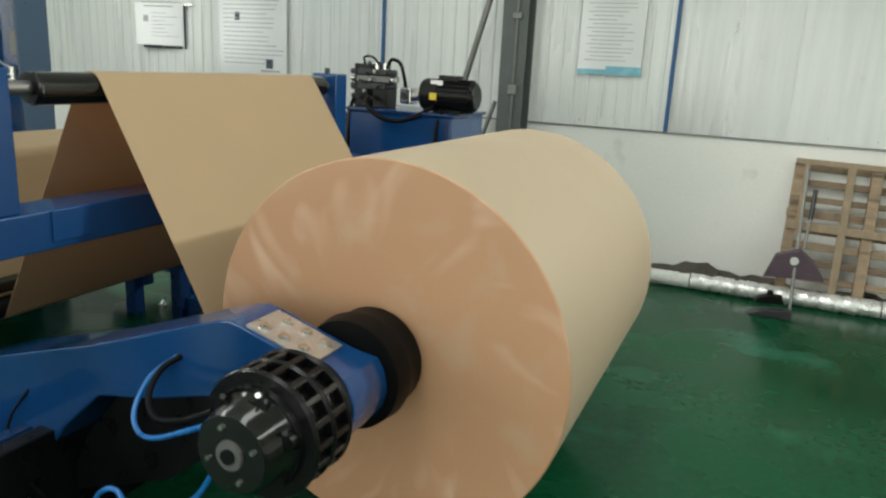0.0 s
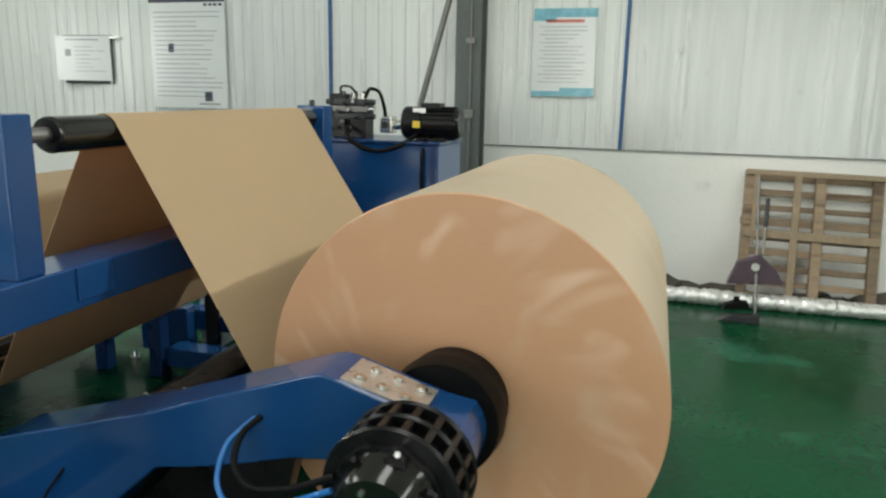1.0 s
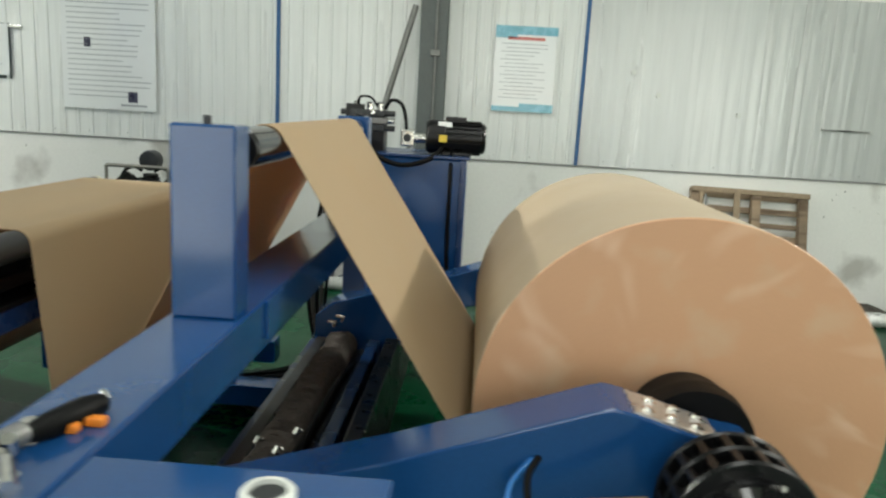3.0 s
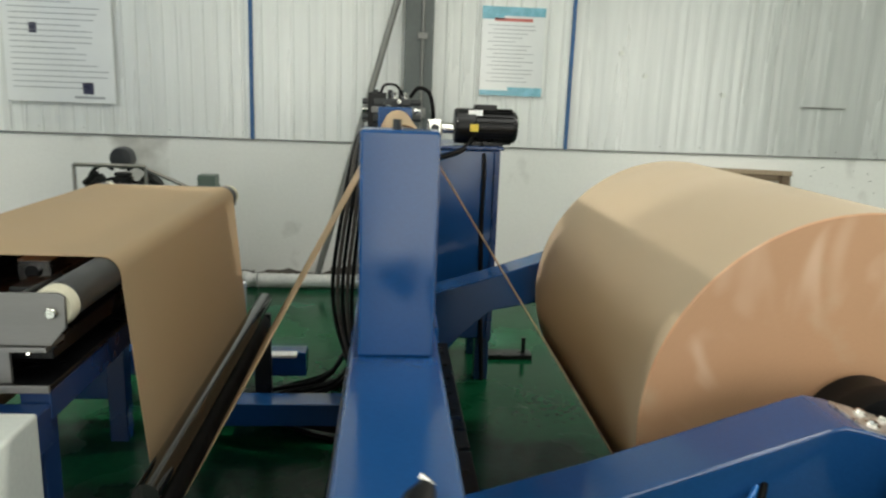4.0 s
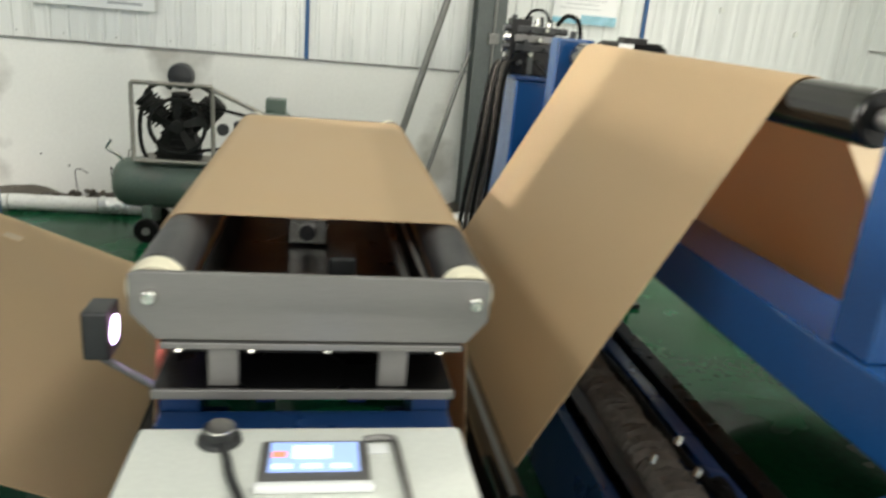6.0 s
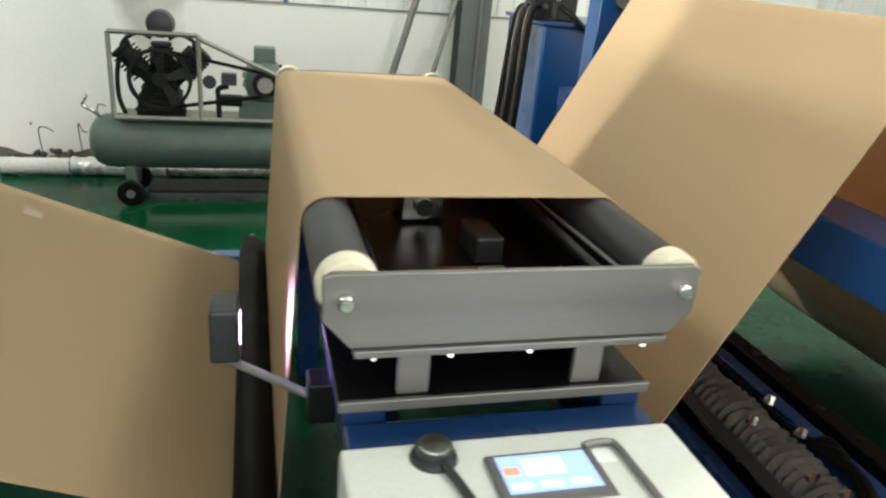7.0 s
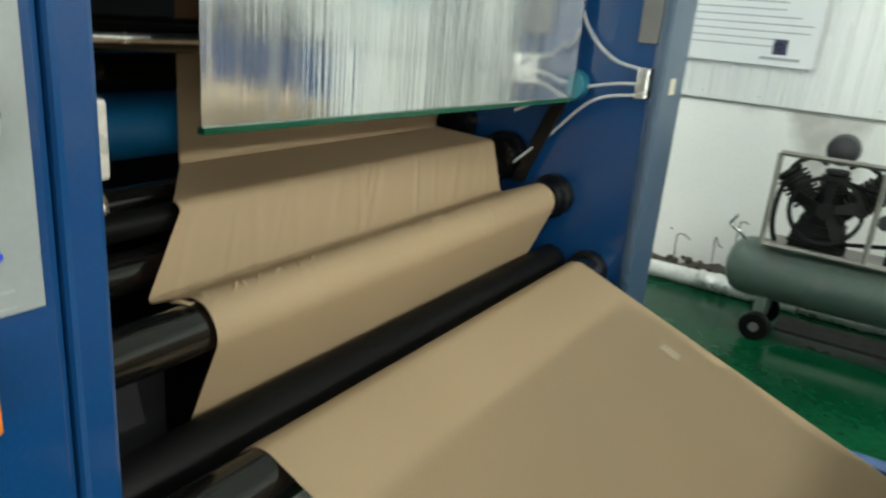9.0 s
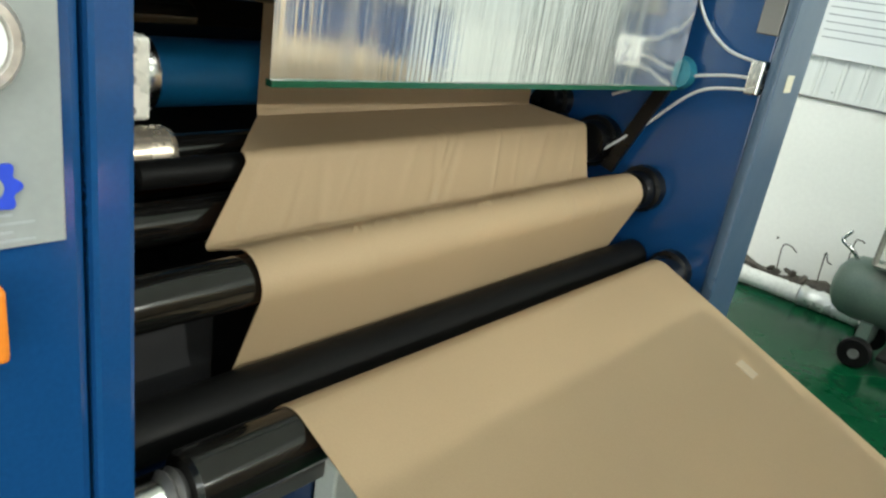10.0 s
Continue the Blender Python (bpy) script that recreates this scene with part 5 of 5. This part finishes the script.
def build_compressor():
    c = thing("air_compressor", (-3.55, 5.75, 0), "grey-green belt-driven air compressor on small wheels", "air compressor")
    y = 5.80
    part("tank", rings(B(), (-4.19, y, 0.37), (-2.92, y, 0.37), [(0, 0.02), (0.012, 0.09), (0.035, 0.135), (0.07, 0.16), (0.12, 0.168), (0.88, 0.168), (0.93, 0.16), (0.965, 0.135), (0.988, 0.09), (1, 0.02)], 48), GREEN_TANK, c, "dull grey-green air tank")
    part("deck", box(B(), -3.99, -2.98, y - 0.13, y + 0.13, 0.525, 0.545, 0.003), GUARD, c)
    part("deck_support", box(B(), -3.9, -3.84, y - 0.1, y + 0.1, 0.49, 0.526), GREEN_TANK, c)
    part("deck_support", box(B(), -3.1, -3.04, y - 0.1, y + 0.1, 0.49, 0.526), GREEN_TANK, c)
    for x in (-3.95, -3.03):
        part("foot", box(B(), x - 0.03, x + 0.03, y - 0.15, y + 0.15, 0.10, 0.24, 0.004), GREEN_TANK, c)
        for s in (-1, 1):
            w = part("wheel", rings(B(), (x, y + s * 0.145, 0.082), (x, y + s * 0.195, 0.082), [(0, 0.03), (0, 0.07), (0.2, 0.081), (0.8, 0.081), (1, 0.07), (1, 0.03)], 30), BLACK_RUBBER, c, "small black rubber wheel")
            part("hub", rod(B(), (x, y + s * 0.14, 0.082), (x, y + s * 0.2, 0.082), 0.026, 18), PIPE_GREY, w)
    part("lower_tray", box(B(), -3.86, -3.12, y - 0.12, y + 0.12, 0.065, 0.085, 0.003), OILY, c)
    # pump with three finned heads
    pb = part("crankcase", slab_xz(B(), [(-3.90, 0.545), (-3.62, 0.545), (-3.64, 0.66), (-3.69, 0.80), (-3.82, 0.80), (-3.88, 0.66)], y - 0.07, y + 0.08, 0.01), OILY, c, "oily dark crankcase")
    for k in range(5):
        z = 0.575 + k * 0.045
        part("cooling_rib", box(B(), -3.905 + k * 0.014, -3.615 - k * 0.012, y - 0.082, y + 0.09, z, z + 0.014, 0.003), OILY, pb)
    for an, wide, long in ((0, 1.0, 0.84), (-43, 1.15, 1.0), (43, 1.15, 1.0)):
        bm = B()
        prof = [(0.0, 0.040), (0.42, 0.040)]
        for k in range(7):
            u = 0.44 + k * 0.070
            prof += [(u, 0.048), (u, 0.072), (u + 0.032, 0.072), (u + 0.032, 0.048)]
        rings(bm, (0, 0, 0), (0, 0, 0.35), prof + [(0.95, 0.062), (1.0, 0.058)], 20)
        bmesh.ops.scale(bm, vec=(wide, wide, long), verts=bm.verts[:])
        bmesh.ops.rotate(bm, verts=bm.verts[:], cent=(0, 0, 0), matrix=Matrix.Rotation(radians(an), 3, "Y"))
        bmesh.ops.translate(bm, verts=bm.verts[:], vec=(-3.745, y + 0.02, 0.68))
        part("cylinder_head", bm, OILY, c, "finned dark cylinder head")
    for sgn in (-1, 1):
        part("head_pipe", tube(B(), [(-3.745 + sgn * 0.05, y - 0.02, 1.0), (-3.745 + sgn * 0.11, y - 0.03, 1.03), (-3.745 + sgn * 0.18, y - 0.03, 1.0), (-3.745 + sgn * 0.22, y - 0.02, 0.95)], 0.013), OILY, c)
    part("air_filter", rings(B(), (-3.745, y - 0.03, 1.08), (-3.745, y + 0.10, 1.08), [(0, 0.03), (0.05, 0.074), (0.3, 0.082), (0.8, 0.082), (1, 0.05)], 28), DARK_PLASTIC, c, "round black air filter")
    # flywheel with broad fan spokes
    fx, fz, fr = -3.750, 0.775, 0.182
    rim = B()
    seg, rows = 48, []
    for yy, rr in ((y - 0.132, fr - 0.02), (y - 0.132, fr), (y - 0.112, fr - 0.006), (y - 0.092, fr), (y - 0.092, fr - 0.02)):
        rows.append([rim.verts.new((fx + rr * math.cos(k * math.tau / seg), yy, fz + rr * math.sin(k * math.tau / seg))) for k in range(seg)])
    for p, q in zip(rows, rows[1:] + rows[:1]):
        for k in range(seg):
            rim.faces.new((p[k], p[(k + 1) % seg], q[(k + 1) % seg], q[k]))
    fw = part("flywheel", rim, OILY, c, "dull dark spoked flywheel")
    for k in range(5):
        an = k * math.tau / 5 + 0.3
        d, e = Vector((math.cos(an), 0, math.sin(an))), Vector((-math.sin(an), 0, math.cos(an)))
        o = Vector((fx, y - 0.112, fz))
        bm = B()
        vs = [bm.verts.new(o + d * far + e * side + Vector((0, dy + side * 0.5, 0))) for far, w in ((0.03, 0.016), (fr - 0.015, 0.034)) for side in (-w, w) for dy in (-0.005, 0.005)]
        bmesh.ops.convex_hull(bm, input=vs)
        part("spoke", bm, OILY, fw)
    part("hub", rod(B(), (fx, y - 0.14, fz), (fx, y - 0.05, fz), 0.042, 18), OILY, fw)
    mx, mz = -3.140, 0.765
    em = part("drive_motor", rings(B(), (mx, y - 0.09, mz), (mx, y + 0.18, mz), [(0, 0.04), (0.03, 0.10), (0.10, 0.122), (0.25, 0.128), (0.9, 0.128), (1, 0.09)], 36), GREEN_TANK, c, "grey-green drive motor")
    for k in range(14):
        an = k * math.tau / 14
        bm = B()
        box(bm, -0.004, 0.004, y - 0.02, y + 0.15, 0.124, 0.139)
        bmesh.ops.rotate(bm, verts=bm.verts[:], cent=(0, 0, 0), matrix=Matrix.Rotation(an, 3, "Y"))
        bmesh.ops.translate(bm, verts=bm.verts[:], vec=(mx, 0, mz))
        part("fin", bm, GREEN_TANK, em)
    part("motor_foot", box(B(), mx - 0.16, mx + 0.15, y - 0.08, y + 0.14, 0.545, 0.65, 0.006), GREEN_TANK, em)
    part("terminal_box", box(B(), mx - 0.065, mx + 0.065, y - 0.03, y + 0.10, 0.885, 0.975, 0.008), GREEN_TANK, em)
    part("pulley", rings(B(), (mx, y - 0.132, mz), (mx, y - 0.092, mz), [(0, 0.02), (0, 0.076), (0.5, 0.066), (1, 0.076)], 28), OILY, em, "dark grooved pulley")
    part("pulley_hub", rings(B(), (mx, y - 0.142, mz), (mx, y - 0.130, mz), [(0, 0.01), (0, 0.046), (1, 0.050)], 24), GUARD, em, "pale metal hub")
    for za, zb in ((fz + fr - 0.008, mz + 0.070), (fz - fr + 0.008, mz - 0.070)):
        part("belt", rod(B(), (fx, y - 0.112, za), (mx, y - 0.112, zb), 0.011, 8), BLACK_RUBBER, c, "black drive belt")
    # regulator and switch
    part("pressure_switch", box(B(), -3.40, -3.31, y - 0.10, y - 0.02, 0.75, 0.82, 0.006), DARK_PLASTIC, c)
    part("gauge", rings(B(), (-3.47, y - 0.09, 0.765), (-3.47, y - 0.06, 0.765), [(0, 0.04), (1, 0.038)], 24), DARK_PLASTIC, c, "black pressure gauge")
    part("riser_pipe", tube(B(), [(-3.42, y - 0.06, 0.54), (-3.42, y - 0.06, 0.66), (-3.42, y - 0.06, 0.72), (-3.36, y - 0.06, 0.74)], 0.016), OILY, c)
    part("discharge_pipe", tube(B(), [(-3.86, y, 0.92), (-3.98, y - 0.02, 0.86), (-4.0, y - 0.02, 0.66), (-3.96, y - 0.02, 0.52)], 0.014), OILY, c)
    part("outlet_cock", tube(B(), [(-4.10, y - 0.04, 0.51), (-4.14, y - 0.06, 0.56), (-4.20, y - 0.06, 0.60), (-4.17, y - 0.06, 0.66)], 0.011), BRIGHT_STEEL, c)
    part("valve_body", box(B(), -3.42, -3.28, y - 0.09, y + 0.0, 0.62, 0.68, 0.008), OILY, c)
    # guard frame of flat bar
    yg = y - 0.17
    for a, b in (((-4.01, 0.55), (-4.01, 1.045)), ((-4.01, 1.045), (-3.52, 1.045)), ((-3.52, 1.045), (-3.52, 0.55)), ((-3.52, 1.03), (-2.99, 0.80)), ((-2.99, 0.80), (-2.99, 0.55)), ((-4.01, 0.55), (-2.99, 0.55))):
        part("guard_bar", rod(B(), (a[0], yg, a[1]), (b[0], yg, b[1]), 0.014, 4), GUARD, c, "dull pale guard bar")
    for x in (-4.01, -3.52, -2.99):
        part("guard_stay", rod(B(), (x, yg, 0.55), (x, y - 0.10, 0.53), 0.008, 8), GUARD, c)
    part("switch_cable", tube(B(), [(-3.05, y - 0.05, 0.88), (-2.98, y - 0.08, 0.80), (-2.96, y - 0.1, 0.6), (-2.93, y - 0.05, 0.4)], 0.010), BLACK_RUBBER, c)


build_compressor()

# ---------------------------------------------------------------- along the wall


def build_pallet():
    p = thing("pallet", (1.24, 6.4, 0), "weathered wooden pallet leaning upright against the wall", "pallet")
    lean = math.atan2(0.30, 1.02)
    m = Matrix.Translation((1.245, 6.31, 0.06)) @ Matrix.Rotation(-lean, 4, "X") @ Matrix.Rotation(radians(1.0), 4, "Y")

    def plank(name, x0, x1, d0, d1, z0, z1, mat):
        bm = box(B(), x0, x1, d0, d1, z0, z1, 0.004)
        bmesh.ops.transform(bm, matrix=m, verts=bm.verts[:])
        return part(name, bm, mat, p)

    rnd = random.Random(12)
    z = 0.0
    for k in range(9):
        h = rnd.uniform(0.045, 0.068)
        plank("back_slat", -0.51 + rnd.uniform(-0.01, 0.01), 0.51 + rnd.uniform(-0.01, 0.01), 0.085, 0.103, z, z + h, WOOD)
        z += 0.1225
    for x, w in ((-0.475, 0.075), (0.465, 0.075), (0.055, 0.075)):
        plank("bearer", x - w / 2, x + w / 2, 0.018, 0.084, 0.0, 1.055, WOOD)
    for x in (-0.12,):
        plank("front_batten", x - 0.028, x + 0.028, -0.002, 0.017, 0.0, 1.04, WOOD_UP)
    plank("front_batten", -0.445, -0.41, 0.0, 0.017, 0.45, 1.03, WOOD_UP)
    plank("front_slat", -0.50, 0.50, -0.003, 0.017, 0.50, 0.565, WOOD_UP)
    plank("front_slat", -0.51, 0.51, 0.0, 0.017, 1.01, 1.055, WOOD_UP)
    plank("front_slat", -0.50, 0.50, 0.0, 0.017, 0.0, 0.06, WOOD)


def build_wall_things():
    # wrapped pipe along the foot of the wall
    x = -9.0
    rnd = random.Random(5)
    pipe = thing("wrapped_pipe", (0, 6.27, 0), "white and silver foil wrapped pipe lying along the wall", "pipe")
    while x < 6.0:
        w = rnd.uniform(0.5, 1.1)
        foil = rnd.random() < 0.5
        bm = B()
        n = 26
        pts = [(k / n, (0.062 if foil else 0.056) + rnd.uniform(-0.005, 0.005) * (1.3 if foil else 0.5)) for k in range(n + 1)]
        rings(bm, (x, 6.27, 0.063), (x + w - 0.01, 6.27 + rnd.uniform(-0.012, 0.012), 0.063), [(0, 0.03)] + pts + [(1, 0.03)], 18)
        for v in bm.verts:
            v.co += Vector((0, rnd.uniform(-1, 1), rnd.uniform(-1, 1))) * (0.005 if foil else 0.0015)
            v.co.z = max(v.co.z, 0.002)
        part("wrap_section", bm, FOIL if foil else WRAP, pipe)
        x += w
    bm = B()
    for k in range(700):
        px, py = rnd.uniform(-6, 4.5), rnd.uniform(6.36, 6.66)
        s = rnd.uniform(0.008, 0.035) * (1.5 if rnd.random() < 0.08 else 1)
        h = (1 - abs(py - 6.55) / 0.25) * 0.09 * (0.6 + 0.4 * math.sin(px * 5.1))
        q = Matrix.Translation((px, py, max(0.0, h * rnd.random()) + s * 0.4)) @ Matrix.Rotation(rnd.uniform(0, 3), 4, (rnd.random(), rnd.random(), 0.3)) @ Matrix.Diagonal((s * 1.4, s, s * 0.7, 1))
        bmesh.ops.create_icosphere(bm, subdivisions=1, radius=1.0, matrix=q)
    solo("rubble", bm, DIRT, (0, 6.5, 0), "dusty brown rubble heaped along the wall foot", "rubble", kind="stuff")
    bm = B()
    prev = None
    for k in range(120):
        x = -6 + k * 0.09
        a = bm.verts.new((x, 6.345, 0.0))
        b = bm.verts.new((x, 6.5, 0.02 + 0.012 * math.sin(x * 5.1) + 0.01 * math.sin(x * 13)))
        c = bm.verts.new((x, 6.697, 0.065 + 0.035 * math.sin(x * 3.3 + 1) + 0.025 * math.sin(x * 11) + 0.012 * math.sin(x * 37)))
        if prev:
            bm.faces.new((prev[0], a, b, prev[1]))
            bm.faces.new((prev[1], b, c, prev[2]))
        prev = (a, b, c)
    solo("dirt_bank", bm, DIRT, (0, 6.5, 0), "low bank of grey-brown dust along the wall foot", "dirt", kind="stuff")
    # broom and dustpan
    b = thing("dustpan", (0.80, 6.15, 0), "dusty purple long-handled dustpan leaning on the pallet", "dustpan")
    part("handle", rod(B(), (0.845, 5.98, 0.02), (0.835, 6.48, 1.02), 0.011, 12), PIPE_GREY, b, "pale metal stick")
    part("handle", rod(B(), (0.885, 6.20, 0.45), (0.905, 6.40, 0.86), 0.010, 12), PIPE_GREY, b)
    part("grip", rod(B(), (0.896, 6.30, 0.66), (0.905, 6.40, 0.87), 0.017, 12), DARK_PLASTIC, b)
    bm = B()
    outline = [(0.64, 0.22), (0.70, 0.40), (0.86, 0.46), (0.98, 0.36), (1.05, 0.24), (0.9, 0.24)]
    slab_xz(bm, outline, 6.12, 6.20, 0.01)
    part("pan", bm, PURPLE, b, "dusty purple plastic pan")
    part("pan_mark", rings(B(), (0.83, 6.112, 0.37), (0.83, 6.121, 0.37), [(0, 0.015), (0, 0.03), (1, 0.03), (1, 0.015)], 20), CABINET, b)
    br = thing("broom_head", (0.70, 5.9, 0), "black broom head lying on the floor", "broom")
    part("bristles", slab_xz(B(), [(0.56, 0.0), (0.86, 0.0), (0.85, 0.07), (0.66, 0.05)], 5.82, 5.90, 0.006), DARK_PLASTIC, br, "dark stiff bristles")
    part("back", slab_xz(B(), [(0.60, 0.072), (0.80, 0.085), (0.78, 0.135), (0.70, 0.14), (0.62, 0.11)], 5.90, 5.99, 0.008), BLACK_RUBBER, br)
    part("ferrule", rod(B(), (0.70, 5.94, 0.13), (0.70, 5.95, 0.17), 0.02, 14), BLACK_RUBBER, br)

    y = 6.676

    def board(name, x0, x1, z0, z1, label, paint):
        t = thing(name, ((x0 + x1) / 2, y, z0), label, "notice board")
        sh = part("sheet", box(B(), x0, x1, y, y + 0.008, z0, z1, 0.002), PAPER_WHITE, t)

        def bar(a, b, c, d, mat=PRINT_GREY):
            part("print_bar", box(B(), x0 + a * (x1 - x0), x0 + b * (x1 - x0), y - 0.0022, y + 0.001, z0 + c * (z1 - z0), z0 + d * (z1 - z0)), mat, sh)
        paint(bar)
        return t

    def regulations(bar):
        bar(0.0, 1.0, 0.86, 1.0, PRINT_NAVY)
        bar(0.2, 0.75, 0.92, 0.965, PAPER_WHITE)
        for k in range(4):
            bar(0.73 + k * 0.065, 0.775 + k * 0.065, 0.83, 0.85, PRINT_NAVY)
        r = random.Random(2)
        for k in range(19):
            bar(0.06, r.uniform(0.6, 0.95), 0.78 - k * 0.038, 0.786 - k * 0.038)
        bar(0.24, 0.31, 0.46, 0.53, PRINT_NAVY)
        bar(0.70, 0.80, 0.06, 0.14, PRINT_NAVY)
        bar(0.62, 0.9, 0.03, 0.045)

    def poster(bar):
        bar(0.0, 1.0, 0.90, 1.0, PRINT_CYAN)
        bar(0.0, 0.35, 0.86, 0.90, PRINT_CYAN)
        bar(0.0, 1.0, 0.0, 0.06, PRINT_CYAN)
        bar(0.45, 1.0, 0.06, 0.10, PRINT_CYAN)
        bar(0.2, 0.8, 0.84, 0.875, PRINT_RED)
        r = random.Random(6)
        for k in range(15):
            bar(0.1 + 0.08 * (k % 2), r.uniform(0.55, 0.92), 0.79 - k * 0.045, 0.797 - k * 0.045)

    def letter(bar):
        bar(0.2, 0.8, 0.9, 0.93)
        bar(0.18, 0.28, 0.55, 0.7, PRINT_GREY)
        r = random.Random(8)
        for k in range(7):
            bar(0.35, r.uniform(0.6, 0.9), 0.75 - k * 0.09, 0.762 - k * 0.09)

    board("regulation_board", -4.932, -4.075, 1.437, 2.62, "tall white laminated notice with a dark heading", regulations)
    board("poster", -1.058, -0.522, 1.625, 2.353, "white laminated poster with cyan top and bottom bands", poster)
    t = board("paper_holder", -6.06, -5.42, 1.69, 2.14, "glossy white notice on a small wall board", letter)
    t.rotation_euler.z = radians(4.9)
    t.location.y -= 0.035
    part("backing", box(B(), -6.0, -5.36, y + 0.009, y + 0.02, 1.66, 2.15, 0.003), COLUMN, t)
    part("bracket", box(B(), -5.42, -5.30, y - 0.03, y + 0.01, 2.11, 2.135, 0.003), BRIGHT_STEEL, t)
    w = thing("warning_sign", (3.08, y, 1.67), "white sign with a yellow warning triangle", "sign")
    part("plate", box(B(), 2.94, 3.24, y, y + 0.006, 1.67, 2.06, 0.002), PAPER_WHITE, w)
    part("triangle", slab_xz(B(), [(2.98, 1.84), (3.20, 1.84), (3.09, 2.03)], y - 0.002, y + 0.001), YELLOW, w, "yellow triangle")
    part("text_bar", box(B(), 2.99, 3.19, y - 0.002, y + 0.001, 1.72, 1.75), PRINT_GREY, w)
    part("text_bar", box(B(), 2.99, 3.19, y - 0.002, y + 0.001, 1.765, 1.795), PRINT_GREY, w)


def build_wall_wires():
    for pts in ([(-4.29, 6.62, 0.37), (-4.26, 6.60, 0.42), (-4.23, 6.60, 0.41)],
                [(-4.42, 6.60, 0.27), (-4.39, 6.58, 0.23), (-4.36, 6.58, 0.22)],
                [(-4.68, 6.60, 0.22), (-4.63, 6.58, 0.25), (-4.58, 6.58, 0.22)]):
        solo("wire_end", tube(B(), [(pts[0][0], 6.66, 0.0)] + pts, 0.004), DIRT, (pts[0][0], 6.66, 0.0), "loose dusty wire end sticking out at the wall foot", "wire", "loose wire ends")


def build_floor_things():
    rnd = random.Random(21)
    for k in range(7):
        x0, y0 = -2.12 + rnd.uniform(-0.05, 0.08), 4.25 + rnd.uniform(-0.1, 0.1)
        pts = [(x0 + 0.12, y0 + 0.25, 0.10), (x0, y0, 0.014 + 0.012 * (k % 3)), (x0 - 0.22 - 0.03 * k, y0 - 0.2, 0.014 + 0.01 * (k % 2)), (x0 - 0.12 - 0.02 * k, y0 - 0.42, 0.014), (x0 + 0.1, y0 - 0.5 - 0.02 * k, 0.014 + 0.012 * (k % 3)), (x0 + 0.2, y0 - 0.45, 0.02)]
        solo("floor_cable", tube(B(), pts, 0.011), BLACK_RUBBER, (x0, y0, 0), "black cable looped on the green floor", "cable", "floor cables")
    solo("paper_box", box(B(), -2.74, -2.575, 4.145, 4.30, 0.0, 0.58, 0.006), PAPER_WHITE, (-2.65, 4.2, 0), "plain white box standing on the floor", "box")
    solo("steel_plate", box(B(), -2.50, -2.26, 3.94, 4.01, 0.272, 0.285, 0.003), CABINET, (-2.4, 3.97, 0.272), "pale metal plate lying on the cross beam", "plate")
    t = thing("caster_plate", (-1.0, 4.7, 0), "small black foot bracket on the floor", "foot bracket")
    part("foot", box(B(), -1.16, -0.88, 4.66, 4.78, 0.0, 0.03, 0.004), BLACK, t)
    part("stem", rod(B(), (-0.93, 4.72, 0.03), (-0.93, 4.72, 0.13), 0.014, 12), BLACK, t)


build_pallet()
build_wall_things()
build_wall_wires()
build_floor_things()


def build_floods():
    # fittings out of view; the third belongs to the added light
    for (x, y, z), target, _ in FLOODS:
        f = thing("flood_lamp", (x, y, z), "unseen black floodlight hanging from the roof on a rod", "floodlight", "floodlights")
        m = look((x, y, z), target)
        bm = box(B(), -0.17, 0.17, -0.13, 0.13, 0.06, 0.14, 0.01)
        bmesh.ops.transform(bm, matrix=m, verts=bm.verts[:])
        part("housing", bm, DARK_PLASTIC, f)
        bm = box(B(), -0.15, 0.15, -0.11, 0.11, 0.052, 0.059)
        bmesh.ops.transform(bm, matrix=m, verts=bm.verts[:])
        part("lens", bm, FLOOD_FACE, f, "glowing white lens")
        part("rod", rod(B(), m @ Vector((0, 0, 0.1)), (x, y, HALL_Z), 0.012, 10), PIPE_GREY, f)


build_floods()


# ---------------------------------------------------------------- what moves

SPEED = 1.07   # metres of paper in a second


def spin(ob, axis, rate):
    """Turns a roller, with its parts, about its own axis at a steady rate in radians a second."""
    c = Vector(axis) - root_base(ob)
    ob.data.transform(Matrix.Translation(-c))
    for child in ob.children:
        child.location = child.location - c
    walk(ob, [(k / 15, Matrix.Translation(c) @ Matrix.Rotation(rate * k / 15, 4, "Y")) for k in range(151)])


def motions():
    x, z, r = ROLL
    walk(MOVING["roll"], [(k * 0.5, Matrix.Translation((x, 2.93, z)) @ Matrix.Rotation(SPEED / r * k * 0.5, 4, "Y")) for k in range(21)])
    for key, (x, z, r) in (("idler", IDLER), ("guide_east", GUIDE_EAST), ("guide_west", GUIDE_WEST), ("infeed", INFEED), ("draw", DRAW)):
        spin(MOVING[key], (x, 2.9, z), -SPEED / r)
    walk(MOVING["crease_near"], [(t, pose(0, dy, 0)) for t, dy in ((0, 0.05), (8.0, 0.10), (8.5, 0.02), (9.0, -0.10), (9.5, -0.06), (10.0, 0.06))])
    walk(MOVING["crease_middle"], [(t, pose(0, dy, 0)) for t, dy in ((0, -0.1), (8.0, -0.05), (8.5, -0.12), (9.0, 0.10), (9.5, 0.16), (10.0, 0.0))])


motions()
